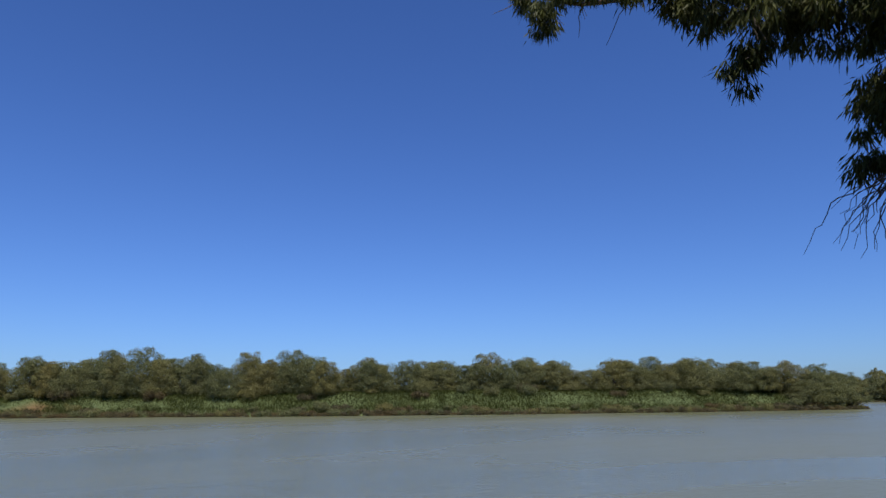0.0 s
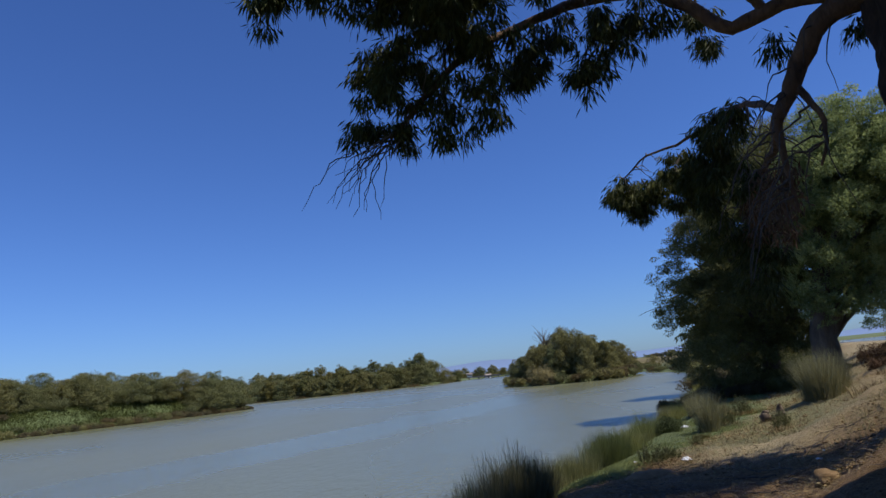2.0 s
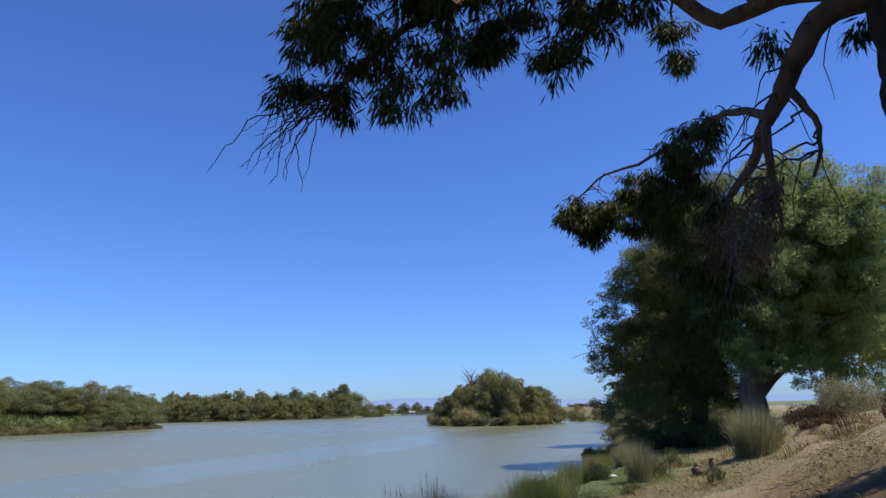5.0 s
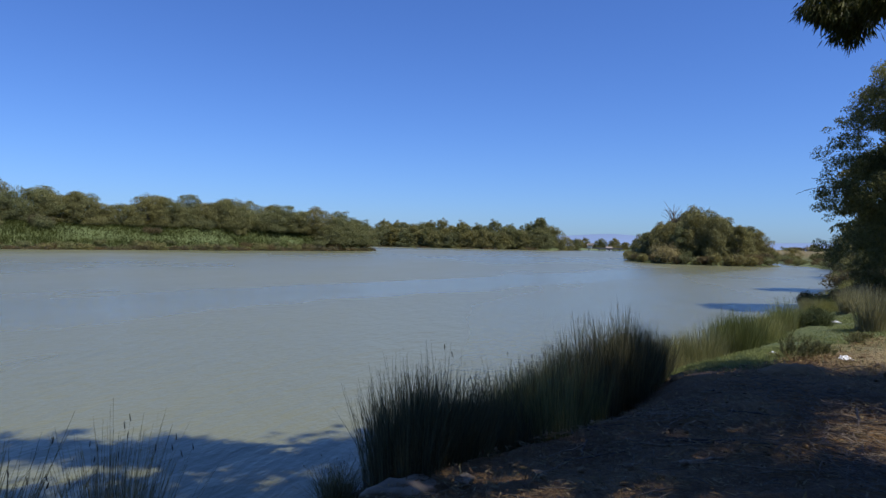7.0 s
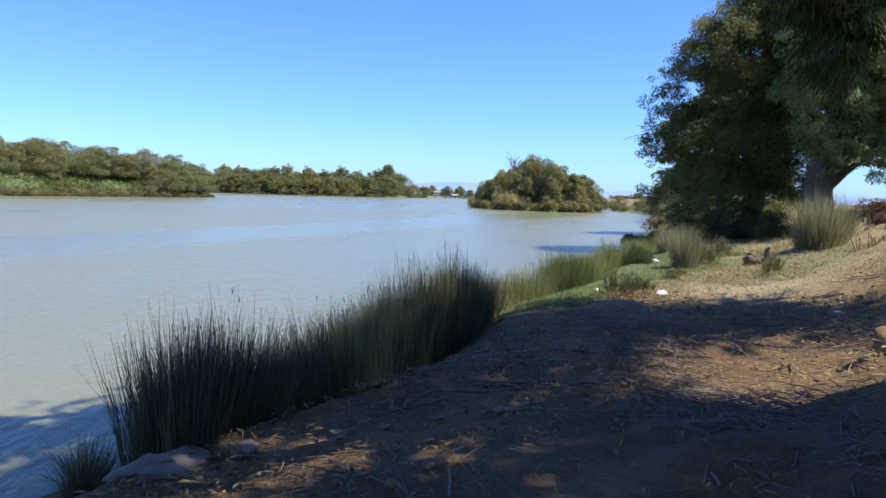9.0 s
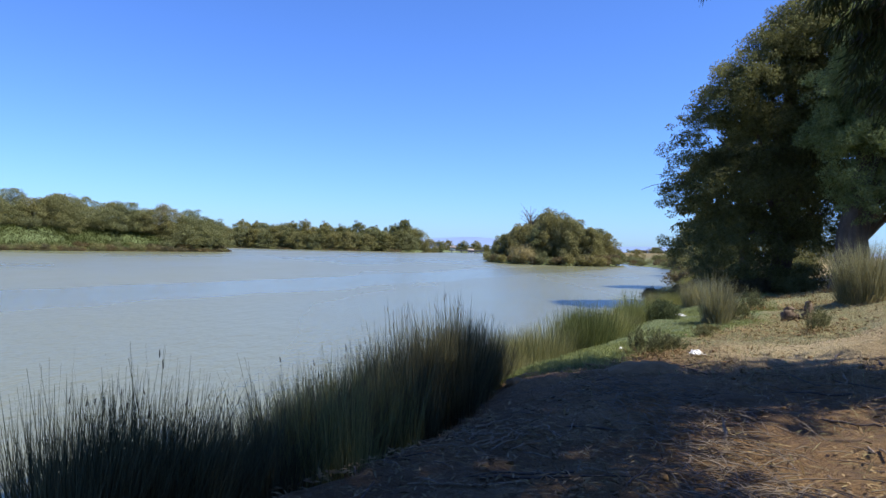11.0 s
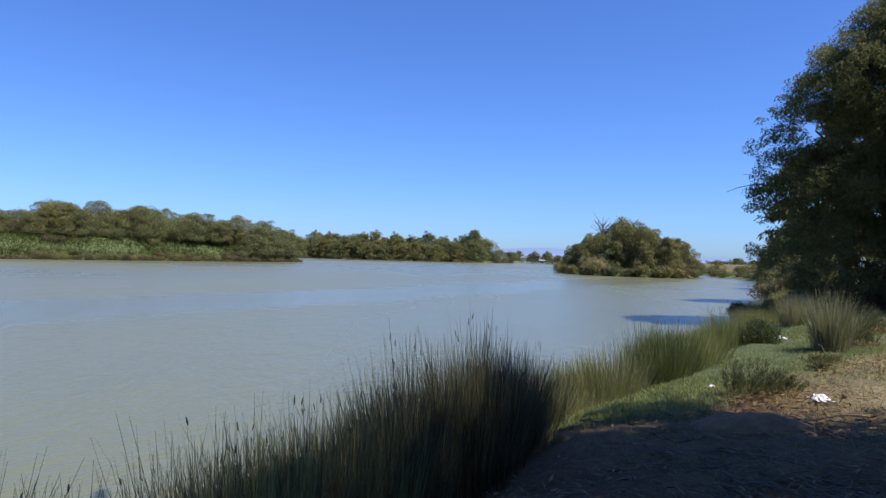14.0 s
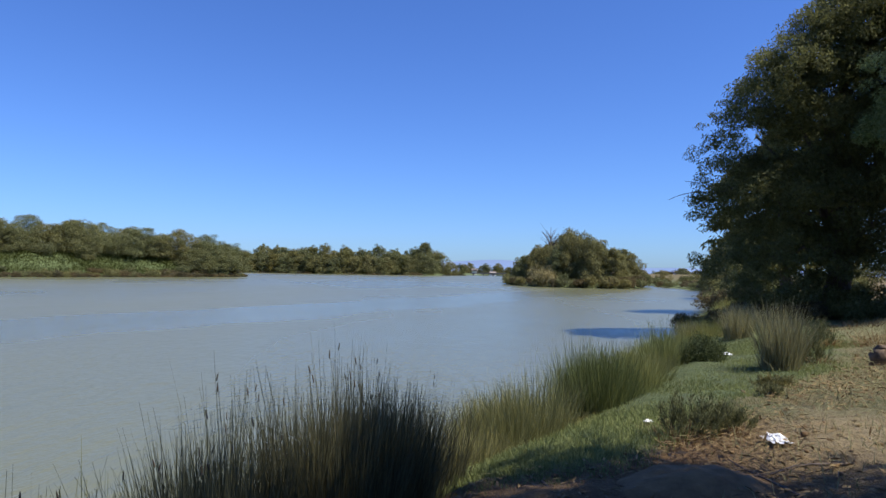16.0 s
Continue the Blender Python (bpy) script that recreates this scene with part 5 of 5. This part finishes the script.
# leaf litter, straw and sticks
rng = np.random.default_rng(26)
nb = 120000
xs, ys = rng.uniform(-2.4, 12, nb), rng.uniform(2.2, 22, nb)
turf_rim = np.clip(2.4 + 0.42 * (ys - 13.0), 2.1, 4.1)
keep = (xs - shore(ys) > np.where(ys > 12.2, turf_rim, 0.9)) & (0.6 + 0.5 * np.sin(xs * 1.3 + 1) * np.sin(ys * 0.9) > rng.random(nb))
xs, ys = xs[keep], ys[keep]
k = len(xs)
roots = np.stack([xs, ys, land(xs, ys) + rng.uniform(0.01, 0.06, k)], 1)
al = rng.normal(size=(k, 3)) * (1, 1, 0.18)
v, f = leaf_cards(roots, al, rng.uniform(0.04, 0.12, k), rng.uniform(0.008, 0.022, k), np.array((0, 0, 1.0)) + rng.normal(size=(k, 3)) * 0.3)
tagged(put("leaf_litter", mesh_of("leaf_litter", v, f, BROWN_LEAF)), "fallen dry eucalyptus leaves on the soil", "leaf litter", kind="stuff")
nb = 26000
xs, ys = rng.uniform(-2.2, 12, nb), rng.uniform(2.4, 22, nb)
turf_rim = np.clip(2.5 + 0.42 * (ys - 13.0), 2.2, 4.2)
keep = (xs - shore(ys) > np.where(ys > 12.3, turf_rim, 1.0)) & (0.35 + 0.6 * np.sin(xs * 0.9 + 2) * np.sin(ys * 1.2 + 1) > rng.random(nb))
xs, ys = xs[keep], ys[keep]
k = len(xs)
roots = np.stack([xs, ys, land(xs, ys) + rng.uniform(0.01, 0.07, k)], 1)
v, f = leaf_cards(roots, rng.normal(size=(k, 3)) * (1, 1, 0.15), rng.uniform(0.05, 0.2, k), rng.uniform(0.004, 0.009, k), np.array((0, 0, 1.0)) + rng.normal(size=(k, 3)) * 0.2)
tagged(put("straw_litter", mesh_of("straw_litter", v, f, STRAW)), "broken dry grass stalks strewn over the soil", "straw", kind="stuff")
nb = 1900
t = rng.random(nb)
xs = np.interp(t, [0, 0.3, 0.6, 0.85, 1], [2.2, 1.95, 1.85, 2.2, 2.0]) + rng.normal(size=nb) * 0.24
ys = np.interp(t, [0, 0.3, 0.6, 0.85, 1], [5.4, 6.4, 7.6, 9.1, 11.0]) + rng.normal(size=nb) * 0.25
loose = rng.random(nb) < 0.12
xs, ys = np.where(loose, rng.uniform(-0.6, 4.2, nb), xs), np.where(loose, rng.uniform(4.5, 11.8, nb), ys)
pcs = []
zz = land(xs, ys)
for i in range(nb):
    a, L = rng.normal() * 0.9 + 1.9, rng.uniform(0.06, 0.34)
    c = np.array((xs[i], ys[i], zz[i] + rng.uniform(0.02, 0.08)))
    d = np.array((math.cos(a), math.sin(a), rng.normal() * 0.12)) * L / 2
    pcs.append(tube(np.array([c - d, c + (0, 0, 0.01), c + d]), [0.0025, 0.0045, 0.002], 3))
tagged(put("reed_straw", mesh_of("reed_straw", *joined(pcs), OLD_STRAW)), "washed-up grey reed straw strewn over the soil", "straw", kind="stuff")


def stick(x, y, length, angle, r, label, rise=0.03, tilt=0.0, wood=DRY_WOOD):
    d = np.array((math.cos(radians(angle)), math.sin(radians(angle)), 0)) * length / 2
    p = []
    for u in (-1, -0.4, 0.3, 1):
        q = np.array((x, y, 0)) + d * u + rng.normal(size=3) * length * 0.025
        q[2] = height(q[0], q[1]) + rise + tilt * (u + 1) * length / 2
        p.append(q)
    ob = put("fallen_stick", mesh_of("fallen_stick", *tube(bent(p, 9, 0.006), np.linspace(r, r * 0.4, 9), 6, 0.1), wood, True))
    tagged(ob, label, "stick", "fallen sticks")


stick(2.18, 8.51, 0.2, 80, 0.02, "short pale stick poking up from the straw", 0.0, 0.9)
stick(1.05, 7.22, 1.4, -3, 0.011, "long thin fallen branch lying on the soil")
stick(0.6, 7.36, 0.4, 25, 0.025, "short grey fallen branch on the soil")
stick(4.2, 6.6, 0.8, 120, 0.014, "thin curved twig on the shaded soil", 0.05)
for i in range(200):
    x, y = rng.uniform(-0.8, 7.0), rng.uniform(3.2, 12.2)
    if x - shore(y) > 1.3:
        if i % 2:
            stick(x, y, rng.uniform(0.25, 1.1), rng.uniform(0, 360), rng.uniform(0.006, 0.016), "dark fallen twig lying on the soil", 0.02, 0.0, TWIG)
        else:
            stick(x, y, rng.uniform(0.2, 0.8), rng.uniform(0, 360), rng.uniform(0.005, 0.014), "thin dry twig lying on the soil", 0.015)
for i in range(26):
    stick(0.5 + rng.normal() * 0.3, 9.0 + rng.normal() * 0.25, rng.uniform(0.2, 0.6), rng.uniform(0, 360), rng.uniform(0.005, 0.011), "thin dry twig in a loose heap on the soil", 0.03)

# stones, earth heap, stump and litter
def lump(name, x, y, r, seed, mat, label, category, flat=0.55, sx=1.0, sink=0.25, rough=0.3):
    bm = rocky(r, seed, flat, rough)
    me = bpy.data.meshes.new(name)
    bm.to_mesh(me)
    bm.free()
    me.materials.append(mat)
    me.polygons.foreach_set("use_smooth", np.ones(len(me.polygons), bool))
    ob = put(name, me, at=turned(x, y, height(x, y) + r * flat * (0.5 - sink) * 0.6, seed * 40) @ Matrix.Diagonal((sx, 1, 1, 1)))
    return tagged(ob, label, category)


lump("stone", -1.75, 6.6, 0.17, 1, STONE, "flat pale stone half buried beside the rushes", "stone", 0.35, 1.7, 0.6, 0.5)
lump("stone", -1.3, 6.9, 0.07, 2, STONE, "pale weathered stone at the foot of the rushes", "stone", 0.4, 1.6, 0.6, 0.5)
lump("stone", -0.7, 7.1, 0.045, 3, STONE, "pale stone with dry reed tufts on it", "stone", 0.4, 1.8)
nr, na = 16, 40
rr, aa = np.meshgrid(np.linspace(0, 1.0, nr), np.linspace(0, 2 * math.pi, na, endpoint=False), indexing="ij")
mx, my = 2.46 + 0.82 * rr * np.cos(aa), 11.6 + 0.62 * rr * np.sin(aa)
rough_m = np.array([[noise.fractal(Vector((u * 3.2, w * 3.2, 4.0)), 0.7, 2.0, 5) for u, w in zip(ru, rw)] for ru, rw in zip(mx, my)])
mz = land(mx, my) + 0.075 * np.exp(-(rr / 0.55) ** 2) * (1 + 0.3 * rr * np.cos(aa + 0.6)) + 0.045 * rough_m * np.exp(-(rr / 0.7) ** 2) + 0.06 - 0.17 * rr ** 2
mf = [(i * na + j, (i + 1) * na + j, (i + 1) * na + (j + 1) % na, i * na + (j + 1) % na) for i in range(nr - 1) for j in range(na)]
mound = put("earth_mound", mesh_of("earth_mound", np.stack([mx, my, mz], -1).reshape(-1, 3), mf, EARTH, True))
tagged(mound, "low mound of dry earth in the tree's shade", "earth mound")
lump("clod", 0.97, 11.6, 0.12, 5, EARTH, "dark clod of earth beside the rushes", "clod", 0.8)
lump("stone", 2.05, 6.43, 0.07, 4, STONE, "small pale stone lying in the straw", "stone", 0.7, 1.1)
lump("clod", 3.5, 7.5, 0.15, 6, EARTH, "dark lump of earth on the shaded slope", "clod", 0.8)
box8 = np.array([(sx, sy, sz) for sx in (-1, 1) for sy in (-1, 1) for sz in (-0.6, 0.6)], float)
box_f = np.array([(0, 1, 3, 2), (4, 6, 7, 5), (0, 4, 5, 1), (2, 3, 7, 6), (0, 2, 6, 4), (1, 5, 7, 3)])
nb = 5200
xs, ys = rng.uniform(-1.8, 11, nb), rng.uniform(3.0, 21, nb)
keep = (xs - shore(ys) > np.where(ys > 12.5, 2.8, 1.3)) & (0.45 + 0.5 * np.sin(xs * 1.9 + 3) * np.sin(ys * 1.4) > rng.random(nb))
xs, ys = xs[keep], ys[keep]
zs = land(xs, ys)
clods = []
for i in range(len(xs)):
    r = 0.006 + 0.026 * rng.random() ** 3
    clods.append(((box8 * rng.uniform(0.6, 1.2, 3) + rng.normal(size=(8, 3)) * 0.22) * r + (xs[i], ys[i], zs[i] + 0.015 + r * 0.3), box_f))
tagged(put("clods", mesh_of("clods", *joined(clods), EARTH)), "small clods and crumbs of dry earth", "soil", kind="stuff")
stump = new("tree_stump")
tagged(stump, "broken grey-brown tree stump split in two", "tree stump")
for pts, r in (([(0.16, 0, -0.15), (0.17, 0, 0.1), (0.19, 0.02, 0.25), (0.21, 0, 0.37)], 0.085), ([(-0.2, 0.05, -0.15), (-0.22, 0.05, 0.06), (-0.2, 0.04, 0.16), (-0.21, 0.05, 0.25)], 0.1),
               ([(-0.02, 0.08, -0.1), (-0.02, 0.1, 0.02), (-0.04, 0.1, 0.1)], 0.07)):
    put("stem", mesh_of("stem", *tube(bent(pts, 10, 0.012), r * np.array([1.35, 1.2, 1.05, 1.1, 0.95, 1.0, 0.9, 0.92, 0.75, 0.4]), 9, 0.22), STUMP_WOOD, True), stump)
stump.matrix_basis = pose(7.28, 17.3, height(7.28, 17.3))


def crumpled(name, x, y, w, seed, label):
    bm = bmesh.new()
    bmesh.ops.create_grid(bm, x_segments=16, y_segments=16, size=w / 2)
    for v in bm.verts:
        q = v.co * (5.0 / w) + Vector((seed, seed * 2, 0))
        d = (v.co.length / (w / 2))
        v.co.z = max(0.004, w * (0.2 * max(0, 1 - d * d) + 0.16 * noise.noise(q) + 0.08 * noise.noise(q * 3)))
        v.co.x += 0.1 * w * noise.noise(q * 1.3)
        v.co.y = v.co.y * 0.7 + 0.1 * w * noise.noise(q * 1.7 + Vector((5, 5, 5)))
    me = bpy.data.meshes.new(name)
    bm.to_mesh(me)
    bm.free()
    me.materials.append(PLASTIC)
    ob = put(name, me, at=pose(x, y, height(x, y) + 0.02, 0, 0, seed * 30))
    so = ob.modifiers.new("thickness", "SOLIDIFY")
    so.thickness = 0.003
    return tagged(ob, label, "litter", "scraps of litter")


crumpled("plastic_bag", 3.48, 12.6, 0.23, 3, "crumpled white plastic bag on the dry soil")
crumpled("litter_scrap", 5.69, 19.65, 0.22, 5, "small white scrap of litter on the turf")
crumpled("litter_scrap", 4.85, 10.4, 0.09, 6, "small white scrap of litter on the slope")
crumpled("litter_scrap", 2.76, 13.72, 0.09, 7, "small white scrap of litter by the low plant")
crumpled("litter_scrap", 5.2, 10.9, 0.06, 8, "small pale scrap of litter on the slope")

# buildings, bridge and masts far away
def box(bm, x0, x1, y0, y1, z0, z1):
    m = Matrix.Translation(((x0 + x1) / 2, (y0 + y1) / 2, (z0 + z1) / 2)) @ Matrix.Diagonal((x1 - x0, y1 - y0, z1 - z0, 1))
    bmesh.ops.create_cube(bm, size=1, matrix=m)


def house(x, y, w, d, h, label):
    root = new("house")
    bm = bmesh.new()
    box(bm, -w / 2, w / 2, -d / 2, d / 2, -0.5, h)
    part("wall", bm, RENDERED, root)
    bm = bmesh.new()
    e = 0.4
    vs = [bm.verts.new(p) for p in ((-w / 2 - e, -d / 2 - e, h), (w / 2 + e, -d / 2 - e, h), (w / 2 + e, d / 2 + e, h), (-w / 2 - e, d / 2 + e, h), (-w / 2 - e, 0, h + d * 0.28), (w / 2 + e, 0, h + d * 0.28))]
    for q in ((0, 1, 5, 4), (2, 3, 4, 5), (0, 4, 3), (1, 2, 5), (3, 2, 1, 0)):
        bm.faces.new([vs[i] for i in q])
    part("roof", bm, ROOFING, root)
    for i in range(3):
        bm = bmesh.new()
        cx = -w / 2 + w * (i + 0.5) / 3
        box(bm, cx - 0.5, cx + 0.5, -d / 2 - 0.05, -d / 2 + 0.1, 1.0, 2.1)
        part("window", bm, STEEL, root)
    root.matrix_basis = pose(x, y, height(x, y), 0, 0, 8)
    return tagged(root, label, "house", "white houses far up the river")


house(11.8, 366, 2.6, 3, 1.9, "small white house far up the river")
house(2.0, 369, 2.4, 3, 1.6, "low white house among trees far up the river")
house(98, 330, 3, 3, 1.6, "white house standing alone on the far plain")
bridge = new("footbridge")
tagged(bridge, "low dark bridge far up the river", "bridge")
bm = bmesh.new()
box(bm, -9, 9, -1, 1, 0.9, 1.5)
part("deck", bm, STEEL, bridge)
for i in range(4):
    bm = bmesh.new()
    box(bm, -7.5 + 5 * i - 0.3, -7.5 + 5 * i + 0.3, -0.8, 0.8, -1.4, 0.95)
    part("pier", bm, STEEL, bridge)
bridge.matrix_basis = pose(9, 350, 0)
for x, y, h in ((88, 300, 3.8), (93, 306, 3.4)):
    mast = new("power_mast")
    tagged(mast, "thin lattice power mast on the plain", "mast", "power masts")
    put("pole", mesh_of("pole", *tube(np.array([(0, 0, -0.5), (0, 0, h / 2), (0, 0, h)]), [0.28, 0.22, 0.12], 6), STEEL), mast)
    put("crossarm", mesh_of("crossarm", *tube(np.array([(-1.6, 0, h - 1), (0, 0, h - 0.9), (1.6, 0, h - 1)]), [0.1, 0.12, 0.1], 5), STEEL), mast)
    mast.matrix_basis = pose(x, y, height(x, y))
